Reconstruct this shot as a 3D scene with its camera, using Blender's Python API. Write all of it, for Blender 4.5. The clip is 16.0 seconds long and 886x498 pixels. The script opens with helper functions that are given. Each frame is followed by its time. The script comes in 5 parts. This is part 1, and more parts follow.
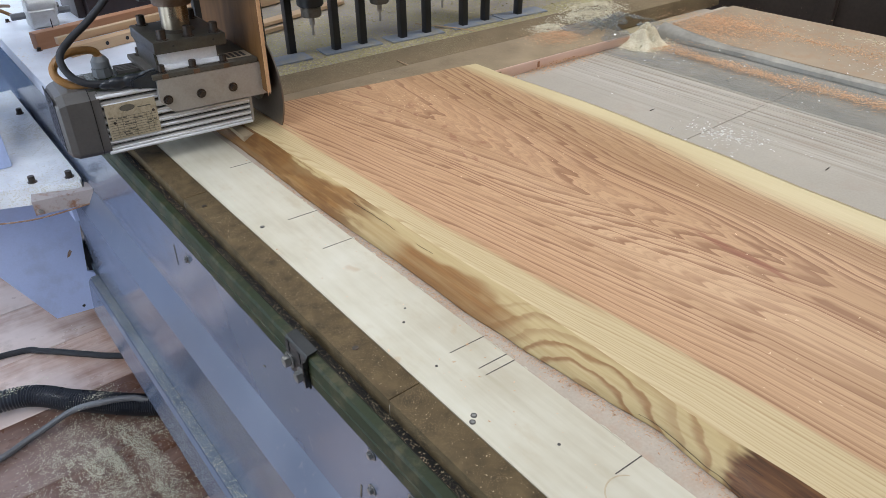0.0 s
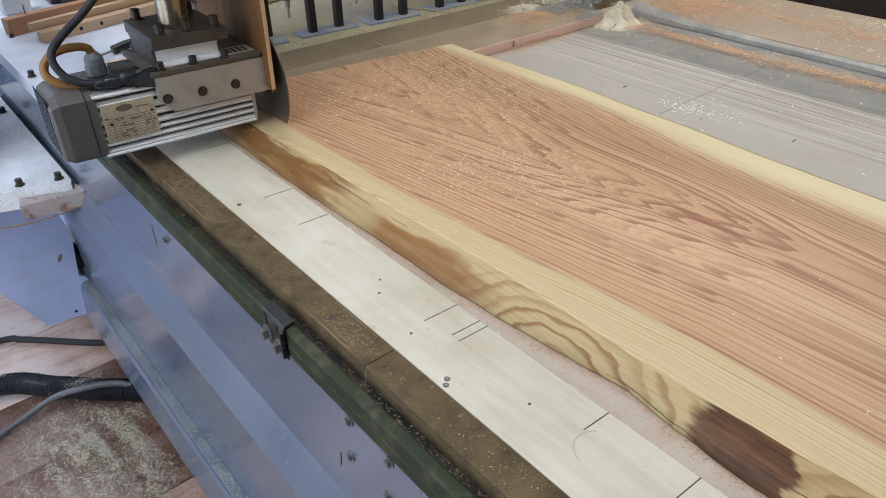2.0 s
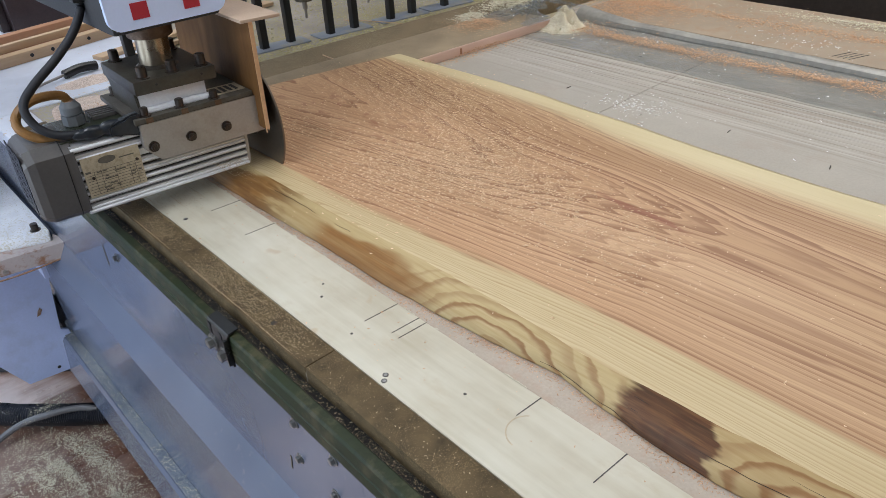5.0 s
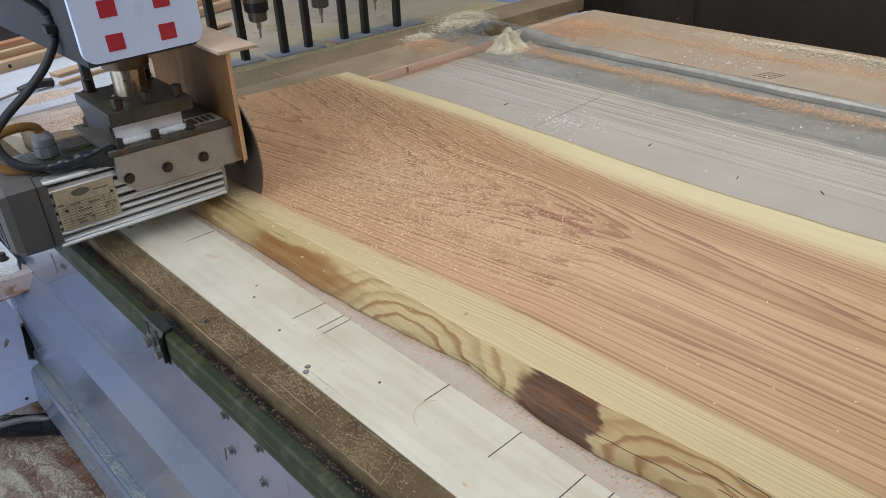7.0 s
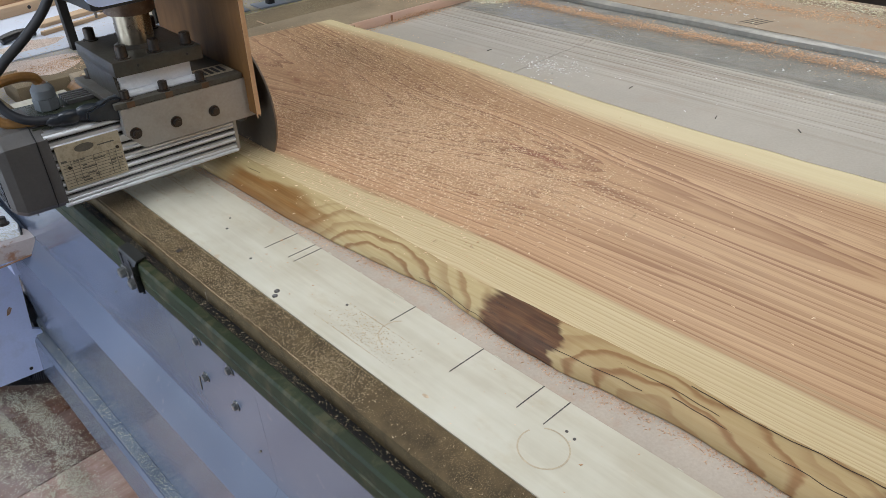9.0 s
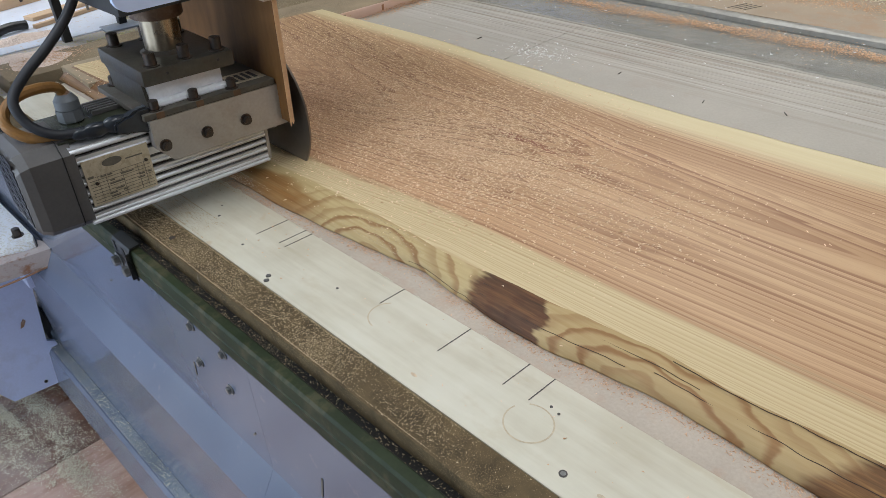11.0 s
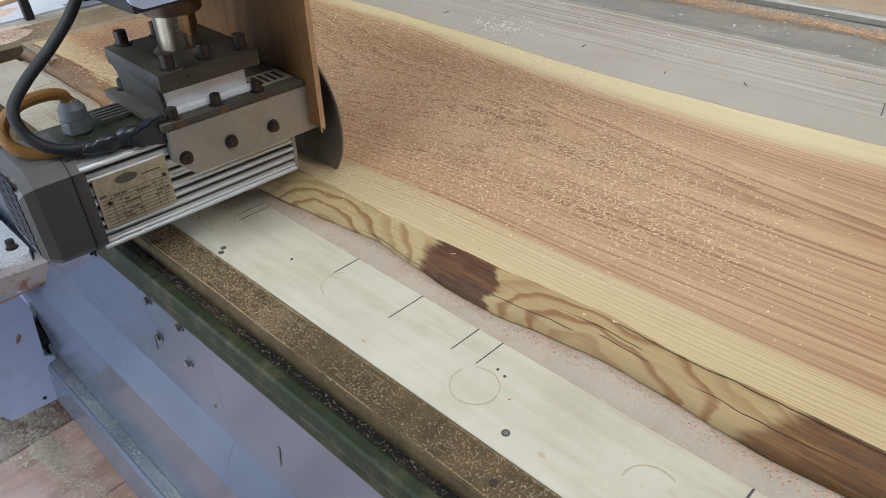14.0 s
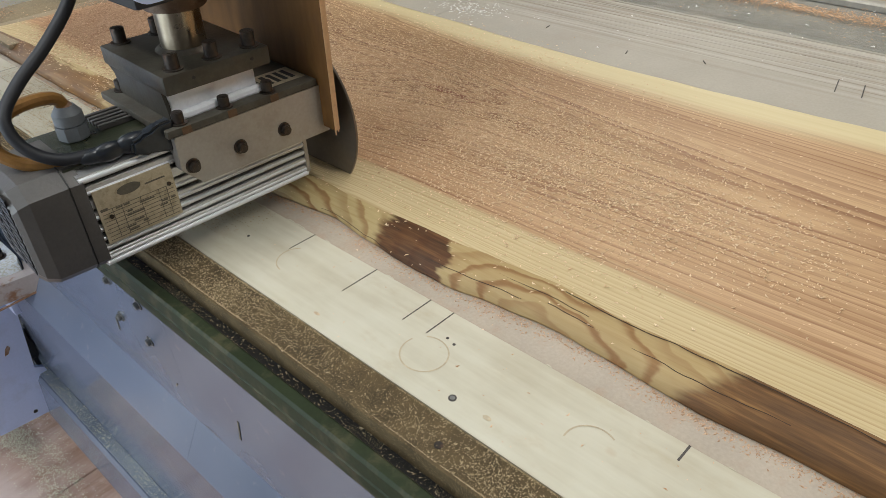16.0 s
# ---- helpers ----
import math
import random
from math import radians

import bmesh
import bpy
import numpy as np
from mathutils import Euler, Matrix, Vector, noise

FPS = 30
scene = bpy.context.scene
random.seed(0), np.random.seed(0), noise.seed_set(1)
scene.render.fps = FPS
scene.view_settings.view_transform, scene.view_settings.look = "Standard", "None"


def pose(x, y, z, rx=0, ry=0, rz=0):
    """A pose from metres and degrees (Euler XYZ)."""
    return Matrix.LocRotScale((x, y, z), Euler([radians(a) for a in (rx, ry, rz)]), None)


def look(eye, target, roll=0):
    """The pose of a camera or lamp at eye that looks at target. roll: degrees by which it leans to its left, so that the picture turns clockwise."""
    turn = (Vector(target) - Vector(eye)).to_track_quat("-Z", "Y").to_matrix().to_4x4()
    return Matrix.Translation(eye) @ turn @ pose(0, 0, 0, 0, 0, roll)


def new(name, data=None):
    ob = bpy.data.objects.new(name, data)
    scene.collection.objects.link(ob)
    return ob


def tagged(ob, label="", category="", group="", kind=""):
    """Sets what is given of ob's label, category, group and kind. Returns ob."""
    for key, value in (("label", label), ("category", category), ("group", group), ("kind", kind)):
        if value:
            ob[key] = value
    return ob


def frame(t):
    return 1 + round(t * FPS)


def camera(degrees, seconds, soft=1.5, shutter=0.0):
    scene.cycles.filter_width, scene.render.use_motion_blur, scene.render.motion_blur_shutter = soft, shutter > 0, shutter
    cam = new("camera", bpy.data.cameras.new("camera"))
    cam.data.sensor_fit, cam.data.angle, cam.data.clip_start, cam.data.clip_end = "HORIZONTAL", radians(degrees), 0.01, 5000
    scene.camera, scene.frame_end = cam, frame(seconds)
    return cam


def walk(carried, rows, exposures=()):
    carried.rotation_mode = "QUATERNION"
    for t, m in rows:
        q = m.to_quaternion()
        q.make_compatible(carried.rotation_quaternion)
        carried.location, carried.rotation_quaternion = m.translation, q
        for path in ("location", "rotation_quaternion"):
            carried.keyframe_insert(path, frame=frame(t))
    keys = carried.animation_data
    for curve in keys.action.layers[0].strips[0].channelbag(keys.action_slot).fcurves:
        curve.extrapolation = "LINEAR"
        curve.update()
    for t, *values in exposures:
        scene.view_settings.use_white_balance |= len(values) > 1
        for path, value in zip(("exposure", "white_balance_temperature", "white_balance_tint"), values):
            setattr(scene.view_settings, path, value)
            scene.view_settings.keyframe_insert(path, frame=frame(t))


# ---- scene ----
cam = camera(65.02, 16.0, soft=0.85)
PATH = [
    (0.0, (0.0419, 0.0819, 1.5164), (1.0788, 1.4041, 0.4317), -0.95),
    (0.5, (0.0413, 0.0705, 1.5165), (1.0771, 1.3929, 0.4309), -0.95),
    (1.0, (0.0344, 0.0603, 1.5138), (1.078, 1.3715, 0.4222), -0.88),
    (1.5, (0.0347, 0.0521, 1.506), (1.0861, 1.3471, 0.4026), -1.05),
    (2.0, (0.0358, 0.048, 1.5053), (1.0938, 1.3301, 0.3932), -1.17),
    (2.5, (0.0305, 0.0451, 1.4995), (1.0861, 1.3222, 0.3794), -1.29),
    (3.0, (0.0298, 0.0412, 1.5006), (1.0901, 1.3154, 0.3816), -1.44),
    (3.5, (0.0421, 0.0342, 1.5012), (1.1197, 1.3064, 0.3965), -2.07),
    (4.0, (0.0521, 0.021, 1.5007), (1.1522, 1.288, 0.4123), -2.87),
    (6.5, (0.066, -0.0971, 1.5133), (1.2127, 1.1412, 0.4402), -2.4),
    (7.0, (0.0649, -0.125, 1.5187), (1.2513, 1.102, 0.4762), -2.04),
    (7.5, (0.0568, -0.1291, 1.5096), (1.2571, 1.0911, 0.4748), -1.7),
    (8.0, (0.053, -0.1358, 1.4847), (1.2319, 1.0852, 0.4267), -1.54),
    (8.5, (0.0601, -0.163, 1.472), (1.2213, 1.0452, 0.3802), -1.73),
    (9.0, (0.0675, -0.1826, 1.4678), (1.2209, 1.0146, 0.3559), -2.17),
    (11.5, (0.063, -0.2106, 1.465), (1.2082, 0.9698, 0.3269), -2.79),
    (12.0, (0.0667, -0.2176, 1.4621), (1.2092, 0.9544, 0.3128), -2.8),
    (12.5, (0.067, -0.2224, 1.4606), (1.2094, 0.9421, 0.3034), -2.72),
    (13.0, (0.0696, -0.2318, 1.4601), (1.2166, 0.9285, 0.3033), -2.57),
    (13.5, (0.0739, -0.2414, 1.4552), (1.2245, 0.9099, 0.293), -2.67),
    (14.0, (0.0832, -0.2475, 1.4523), (1.2343, 0.8913, 0.2784), -2.81),
    (14.5, (0.0907, -0.2601, 1.4496), (1.2435, 0.8668, 0.2658), -2.93),
    (15.0, (0.0931, -0.269, 1.4471), (1.2509, 0.8449, 0.2559), -2.78),
    (15.5, (0.0924, -0.2765, 1.4455), (1.2543, 0.8283, 0.2499), -2.77),
    (16.0, (0.0938, -0.2912, 1.439), (1.2616, 0.8067, 0.2428), -2.69),
]
walk(cam, [(t, look(eye, target, roll)) for t, eye, target, roll in PATH], [(0, -0.56, 6400, 11), (4, -0.58, 6430, 11), (8, -0.53, 6420, 10), (12, -0.45, 6400, 9), (15, -0.35, 6520, 9), (15.5, -0.34, 6650, 9), (16, -0.31, 6950, 7)])

# ---- world, light ----
world = bpy.data.worlds.new("sky")
scene.world = world
world.use_nodes = True
_sky = world.node_tree.nodes.new("ShaderNodeTexSky")
_sky.sky_type, _sky.sun_disc = "NISHITA", False
_sky.sun_elevation, _sky.sun_rotation = radians(40), radians(250)
world.node_tree.links.new(_sky.outputs[0], world.node_tree.nodes["Background"].inputs[0])
world.node_tree.nodes["Background"].inputs[1].default_value = 0.1
scene.view_settings.exposure = -0.15


def area_lamp(name, m, sx, sy, power, color):
    data = bpy.data.lights.new(name, "AREA")
    data.shape, data.size, data.size_y, data.energy, data.color = "RECTANGLE", sx, sy, power, color
    ob = new(name, data)
    ob.matrix_world = m
    return ob


# daylight through the big doorway in the wall beside the machine
area_lamp("doorway_daylight", look((-1.78, 1.8, 1.42), (1.0, 1.8, 1.42)), 3.4, 2.3, 92, (0.70, 0.835, 1.0))
area_lamp("doorway_daylight", look((-0.5, 4.98, 1.34), (-0.5, 0.0, 1.34)), 2.5, 2.65, 68, (0.72, 0.84, 1.0))
# tubes on the ceiling
TUBES = ((0.9, -0.9, 24, (0.95, 0.97, 1.0)), (1.2, 2.2, 28, (1.0, 0.985, 0.955)), (3.1, 0.9, 66, (1.0, 0.985, 0.955)), (-0.5, 2.9, 32, (0.84, 0.92, 1.0)), (-0.45, 0.8, 36, (0.92, 0.96, 1.0)))
for _x, _y, _w, _c in TUBES:
    area_lamp("tube_light", look((_x, _y, 2.93), (_x, _y, 0)), 0.16, 1.2, _w, _c)


# ---- materials ----
class Nodes:
    """A small writer of node materials."""

    def __init__(self, name, rough=0.5, metal=0.0, spec=0.5):
        self.mat = bpy.data.materials.new(name)
        self.mat.use_nodes = True
        self.t = self.mat.node_tree
        self.b = self.t.nodes["Principled BSDF"]
        self.set("Roughness", rough), self.set("Metallic", metal), self.set("Specular IOR Level", spec)
        self.co = self.t.nodes.new("ShaderNodeTexCoord").outputs["Object"]

    def put(self, sock, v):
        if isinstance(v, bpy.types.NodeSocket):
            self.t.links.new(v, sock)
        elif isinstance(v, (tuple, list)) and len(v) == 3 and sock.type == "RGBA":
            sock.default_value = (*v, 1)
        else:
            sock.default_value = v

    def set(self, name, v):
        self.put(self.b.inputs[name], v)

    def scaled(self, v, s):
        n = self.t.nodes.new("ShaderNodeVectorMath")
        n.operation = "MULTIPLY"
        self.put(n.inputs[0], v)
        n.inputs[1].default_value = s
        return n.outputs[0]

    def noise(self, scale, detail=3, rough=0.55, stretch=(1, 1, 1), at=None):
        n = self.t.nodes.new("ShaderNodeTexNoise")
        self.put(n.inputs["Vector"], self.scaled(at or self.co, stretch))
        n.inputs["Scale"].default_value, n.inputs["Detail"].default_value, n.inputs["Roughness"].default_value = scale, detail, rough
        return n.outputs["Fac"]

    def math(self, op, a, b=0.0, c=None, clamp=False):
        n = self.t.nodes.new("ShaderNodeMath")
        n.operation, n.use_clamp = op, clamp
        self.put(n.inputs[0], a), self.put(n.inputs[1], b)
        if c is not None:
            self.put(n.inputs[2], c)
        return n.outputs[0]

    def step(self, v, lo, hi):
        n = self.t.nodes.new("ShaderNodeMapRange")
        n.interpolation_type = "SMOOTHSTEP"
        self.put(n.inputs[0], v), self.put(n.inputs[1], lo), self.put(n.inputs[2], hi)
        return n.outputs[0]

    def mix(self, f, a, b):
        n = self.t.nodes.new("ShaderNodeMix")
        n.data_type = "RGBA"
        self.put(n.inputs[0], f), self.put(n.inputs[6], a), self.put(n.inputs[7], b)
        return n.outputs[2]

    def ramp(self, f, stops):
        n = self.t.nodes.new("ShaderNodeValToRGB")
        e = n.color_ramp.elements
        while len(e) < len(stops):
            e.new(0.5)
        for q, (p, c) in zip(e, stops):
            q.position, q.color = p, (*c, 1) if len(c) == 3 else c
        self.put(n.inputs[0], f)
        return n.outputs[0]

    def xyz(self, v=None):
        n = self.t.nodes.new("ShaderNodeSeparateXYZ")
        self.put(n.inputs[0], v or self.co)
        return n.outputs

    def rand(self):
        return self.t.nodes.new("ShaderNodeObjectInfo").outputs["Random"]

    def hash(self, v):
        """One random value for each whole number."""
        n = self.t.nodes.new("ShaderNodeTexWhiteNoise")
        n.noise_dimensions = "1D"
        self.put(n.inputs["W"], v)
        return n.outputs["Value"]

    def inv(self, v):
        return self.math("SUBTRACT", 1.0, v)

    def island(self):
        return self.t.nodes.new("ShaderNodeNewGeometry").outputs["Random Per Island"]

    def bump(self, h, strength=0.3, dist=0.002):
        n = self.t.nodes.new("ShaderNodeBump")
        n.inputs["Strength"].default_value, n.inputs["Distance"].default_value = strength, dist
        self.put(n.inputs["Height"], h)
        self.put(self.b.inputs["Normal"], n.outputs[0])


def plain(name, color, rough=0.5, metal=0.0, vary=0.18, scale=9.0, fine=160.0, bump=0.12, spec=0.5, dirt=None, amount=0.5):
    """Colour with clouding at two scales, grain, uneven gloss, and dirt if given."""
    m = Nodes(name, rough, metal, spec)
    big, small = m.noise(scale, 4), m.noise(fine, 2)
    v = m.math("ADD", m.math("MULTIPLY", big, 0.65), m.math("MULTIPLY", small, 0.35))
    lo, hi = tuple(c * (1 - vary) for c in color), tuple(min(1, c * (1 + vary)) for c in color)
    col = m.ramp(v, [(0.3, lo), (0.7, hi)])
    if dirt:
        col = m.mix(m.math("MULTIPLY", m.step(m.noise(scale * 2.3, 6, 0.65), 0.48, 0.66), amount), col, dirt)
    m.set("Base Color", col)
    m.set("Roughness", m.math("ADD", rough - 0.1, m.math("MULTIPLY", big, 0.2), clamp=True))
    if bump:
        m.bump(small, bump, 0.001)
    return m.mat


def heartwood():
    """Flat-sawn slab: pink heart with cathedral rings, yellow sapwood at both edges."""
    m = Nodes("slab_wood", 0.55, 0, 0.3)
    M = m.math
    x, y, z = m.xyz()
    n1, n2, n3 = m.noise(1.0, 2, 0.5, (3.6, 1.0, 1)), m.noise(1.0, 3, 0.6, (34, 12, 1)), m.noise(1.0, 2, 0.5, (2.4, 0.8, 1))
    n4, n5 = m.noise(1.0, 2, 0.5, (30, 0.3, 1)), m.noise(1.0, 2, 0.5, (85, 1.2, 1))
    centred = lambda n, k: M("MULTIPLY", M("SUBTRACT", n, 0.5), k)
    # heart of the figure wanders across the slab; rings taper along it
    shift = M("SUBTRACT", M("MULTIPLY", m.inv(m.step(y, 0.52, 0.88)), 0.050), M("MULTIPLY", m.inv(m.step(y, -0.15, 0.45)), 0.034))
    core = m.inv(m.step(M("ABSOLUTE", M("SUBTRACT", x, 0.965)), 0.02, 0.20))
    cx = M("ADD", M("SUBTRACT", M("SUBTRACT", x, 0.937), M("MULTIPLY", shift, core)), centred(n3, 0.03))
    near = m.inv(m.step(M("ABSOLUTE", cx), 0.01, 0.085))
    r = M("SQRT", M("ADD", M("MULTIPLY", cx, cx), 0.0034))
    taper = M("ADD", M("MULTIPLY", y, 0.028), M("MULTIPLY", M("MAXIMUM", M("SUBTRACT", y, 0.36), 0.0), 0.092))
    r = M("SUBTRACT", r, taper)
    for n, k in ((n1, 0.020), (n4, 0.036), (n5, 0.0035)):
        r = M("ADD", r, centred(n, k))
    r = M("ADD", r, M("MULTIPLY", centred(n2, 0.015), M("ADD", 0.03, M("MULTIPLY", near, m.step(y, 0.25, 0.55)))))
    r = M("ADD", r, M("MULTIPLY", M("MAXIMUM", M("SUBTRACT", x, 1.02), 0.0), -0.22))
    ring = M("ADD", M("MULTIPLY", r, 94.0), 0.3)
    ph, num = M("FRACT", ring), M("FLOOR", ring)
    h = m.hash(num)
    late = M("MULTIPLY", m.step(ph, M("ADD", 0.10, M("MULTIPLY", h, 0.45)), 0.86), m.inv(m.step(ph, 0.90, 1.0)))
    slow = m.noise(1.0, 3, 0.55, (20, 1.6, 1))
    late = M("MULTIPLY", late, M("MULTIPLY", M("ADD", 0.22, M("MULTIPLY", M("POWER", m.hash(M("ADD", num, 71.0)), 1.4), 1.05)), M("ADD", 0.42, M("MULTIPLY", slow, 1.2))), clamp=True)
    fib = m.noise(1.0, 3, 0.65, (420, 9, 60))
    pores = m.noise(1.0, 2, 0.6, (900, 30, 60))
    tone = m.noise(1.0, 3, 0.5, (4, 1.1, 1))
    light = m.ramp(M("ADD", M("MULTIPLY", tone, 0.7), M("MULTIPLY", fib, 0.3)), [(0.28, (0.47, 0.268, 0.135)), (0.5, (0.575, 0.352, 0.195)), (0.72, (0.64, 0.42, 0.25))])
    dark = m.mix(tone, (0.185, 0.078, 0.036), (0.30, 0.140, 0.070))
    # broad bands, browner towards the near end and the far sapwood
    band = m.step(m.noise(1.0, 4, 0.6, (17, 0.7, 1)), 0.42, 0.62)
    light = m.mix(M("MULTIPLY", band, 0.42), light, (0.42, 0.245, 0.125))
    brown = M("MAXIMUM", M("MULTIPLY", m.inv(m.step(y, -0.05, 0.6)), 0.55), M("MULTIPLY", m.step(x, 0.99, 1.12), 0.6))
    light = m.mix(brown, light, m.mix(band, (0.50, 0.335, 0.18), (0.40, 0.245, 0.12)))
    light = m.mix(M("MULTIPLY", M("SUBTRACT", pores, 0.5), 1.0, clamp=True), light, (0.34, 0.19, 0.09))
    fine = M("FRACT", M("MULTIPLY", ring, 3.0))
    light = m.mix(M("MULTIPLY", M("MULTIPLY", m.step(fine, 0.4, 0.8), m.inv(m.step(fine, 0.85, 1.0))), 0.22), light, dark)
    heart = m.mix(M("MULTIPLY", late, 0.78), light, dark)
    # wine-red resin: a streak along the core and flecks about the knotty end
    along = M("SUBTRACT", y, 0.50)
    across = M("ADD", M("SUBTRACT", x, 0.950), M("MULTIPLY", along, -0.10))
    across = M("ADD", across, centred(n2, 0.026))
    d2 = M("ADD", M("POWER", M("MULTIPLY", across, 95.0), 2.0), M("POWER", M("MULTIPLY", along, 9.0), 2.0))
    heart = m.mix(M("MULTIPLY", m.inv(m.step(d2, 0.2, 1.0)), 0.75), heart, (0.27, 0.095, 0.055))
    zone = M("MULTIPLY", m.step(y, 0.85, 1.05), m.inv(m.step(M("ABSOLUTE", M("SUBTRACT", x, 0.885)), 0.03, 0.10)))
    fleck = m.step(m.noise(1.0, 4, 0.65, (46, 20, 1)), 0.56, 0.63)
    heart = m.mix(M("MULTIPLY", M("MULTIPLY", fleck, zone), 0.6), heart, (0.30, 0.125, 0.07))
    # sapwood
    sp = M("MULTIPLY", r, 165.0)
    ps, hs = M("FRACT", sp), m.hash(M("FLOOR", sp))
    sl = M("MULTIPLY", M("MULTIPLY", m.step(ps, 0.35, 0.85), m.inv(m.step(ps, 0.9, 1.0))), M("ADD", 0.3, M("MULTIPLY", hs, 0.7)))
    sl = M("MULTIPLY", sl, m.inv(M("MULTIPLY", m.step(x, 1.08, 1.14), 0.8)))
    sap = m.ramp(M("ADD", M("MULTIPLY", tone, 0.5), M("MULTIPLY", fib, 0.5)), [(0.3, (0.50, 0.378, 0.195)), (0.7, (0.63, 0.508, 0.305))])
    sap = m.mix(M("MULTIPLY", sl, 0.6, clamp=True), sap, (0.35, 0.215, 0.085))
    sap = m.mix(M("MULTIPLY", m.step(x, 1.08, 1.14), 0.75), sap, m.mix(M("ADD", M("MULTIPLY", tone, 0.5), M("MULTIPLY", m.noise(1.0, 3, 0.6, (70, 3, 1)), 0.5)), (0.52, 0.415, 0.20), (0.80, 0.70, 0.46)))
    wob = M("ADD", M("ADD", centred(n1, 0.025), centred(n4, 0.02)), centred(m.noise(1.0, 3, 0.6, (110, 2.5, 1)), 0.035))
    xl = M("ADD", M("ADD", x, wob), M("MULTIPLY", m.step(y, 0.35, 0.95), 0.048))
    xr = M("SUBTRACT", M("ADD", x, wob), M("ADD", M("MULTIPLY", m.step(y, 0.5, 1.0), 0.045), M("MULTIPLY", m.inv(m.step(y, -0.2, 0.1)), 0.025)))
    sapw = M("MAXIMUM", m.inv(m.step(xl, 0.683, 0.703)), m.step(xr, 1.125, 1.182))
    m.set("Base Color", m.mix(sapw, heart, sap))
    m.set("Roughness", M("ADD", 0.42, M("MULTIPLY", fib, 0.25)))
    m.bump(M("ADD", M("MULTIPLY", late, 0.6), M("MULTIPLY", fib, 0.4)), 0.2, 0.001)
    return m.mat


def live_edge():
    """Planed wane: olive-yellow figure with nested brown arches and two dark bark stains."""
    m = Nodes("live_edge_wood", 0.5, 0, 0.3)
    M = m.math
    x, y, z = m.xyz()
    warp = m.noise(1.0, 3, 0.55, (40, 18, 40))
    slow = m.noise(1.0, 2, 0.5, (14, 7, 14))
    fib, long = m.noise(1.0, 3, 0.6, (300, 12, 300)), m.noise(1.0, 3, 0.6, (150, 3, 150))

    def arches(cx, cy, rx, ry):
        """Distance from the foot of a nest of arches, 1 at the outermost."""
        a, b = M("MULTIPLY", M("SUBTRACT", x, cx), 1 / rx), M("MULTIPLY", M("SUBTRACT", y, cy), 1 / ry)
        return M("SQRT", M("ADD", M("MULTIPLY", a, a), M("MULTIPLY", b, b)))

    d = M("MINIMUM", arches(0.545, 0.46, 0.080, 0.155), arches(0.572, 0.02, 0.070, 0.19))
    f = M("ADD", M("ADD", M("MULTIPLY", d, 5.2), M("MULTIPLY", M("SUBTRACT", slow, 0.5), 3.0)), M("MULTIPLY", M("SUBTRACT", warp, 0.5), 0.9))
    ph, h = M("FRACT", f), m.hash(M("FLOOR", f))
    line = M("MULTIPLY", m.step(ph, M("ADD", 0.15, M("MULTIPLY", h, 0.4)), 0.80), m.inv(m.step(ph, 0.86, 1.0)))
    line = M("MULTIPLY", M("MULTIPLY", line, m.inv(m.step(d, 1.0, 1.5))), M("ADD", 0.45, M("MULTIPLY", h, 0.6)), clamp=True)
    base = m.mix(fib, (0.385, 0.280, 0.120), (0.53, 0.405, 0.210))
    base = m.mix(M("MULTIPLY", m.step(long, 0.48, 0.68), 0.35), base, (0.33, 0.205, 0.075))
    base = m.mix(M("MULTIPLY", m.inv(m.step(y, 0.10, 0.24)), M("ADD", 0.10, M("MULTIPLY", slow, 0.5))), base, (0.30, 0.165, 0.060))
    col = m.mix(M("MULTIPLY", line, 0.85), base, m.mix(fib, (0.155, 0.062, 0.018), (0.285, 0.130, 0.042)))
    # soft rust-brown flames over the far half, low on the wane
    low = m.inv(m.step(M("SUBTRACT", x, M("MULTIPLY", M("SUBTRACT", slow, 0.5), 0.13)), 0.578, 0.592))
    reach = M("MULTIPLY", m.step(y, 0.56, 0.66), M("ADD", 0.25, M("MULTIPLY", M("MAXIMUM", m.inv(m.step(y, 0.84, 0.90)), m.step(y, 1.0, 1.06)), 0.75)))
    patch = M("MULTIPLY", M("MULTIPLY", low, reach), M("ADD", 0.5, M("MULTIPLY", long, 0.8)), clamp=True)
    col = m.mix(M("MULTIPLY", patch, 0.95), col, m.mix(fib, (0.16, 0.064, 0.013), (0.30, 0.14, 0.036)))
    streak = M("MULTIPLY", m.step(m.noise(1.0, 4, 0.6, (34, 5, 34)), 0.46, 0.55), m.step(y, 0.93, 1.02))
    col = m.mix(M("MULTIPLY", streak, 0.8), col, m.mix(fib, (0.12, 0.05, 0.015), (0.23, 0.11, 0.03)))
    # bark stains with slanting, slightly combed ends
    rag = M("ADD", M("MULTIPLY", M("SUBTRACT", m.noise(1.0, 2, 0.6, (120, 8, 120)), 0.5), 0.035), M("MULTIPLY", M("SUBTRACT", warp, 0.5), 0.03))
    yy = M("ADD", y, rag)
    end = M("ADD", 0.192, M("MULTIPLY", M("SUBTRACT", x, 0.632), 0.45))
    s1 = M("MULTIPLY", m.step(M("SUBTRACT", yy, end), -0.004, 0.006), m.inv(m.step(yy, 0.272, 0.292)))
    s2 = m.inv(m.step(M("ADD", yy, M("MULTIPLY", M("SUBTRACT", x, 0.6), 0.9)), -0.17, -0.145))
    s3 = M("MULTIPLY", m.step(y, 1.27, 1.33), 0.4)
    st = M("MAXIMUM", M("MAXIMUM", s1, s2), s3)
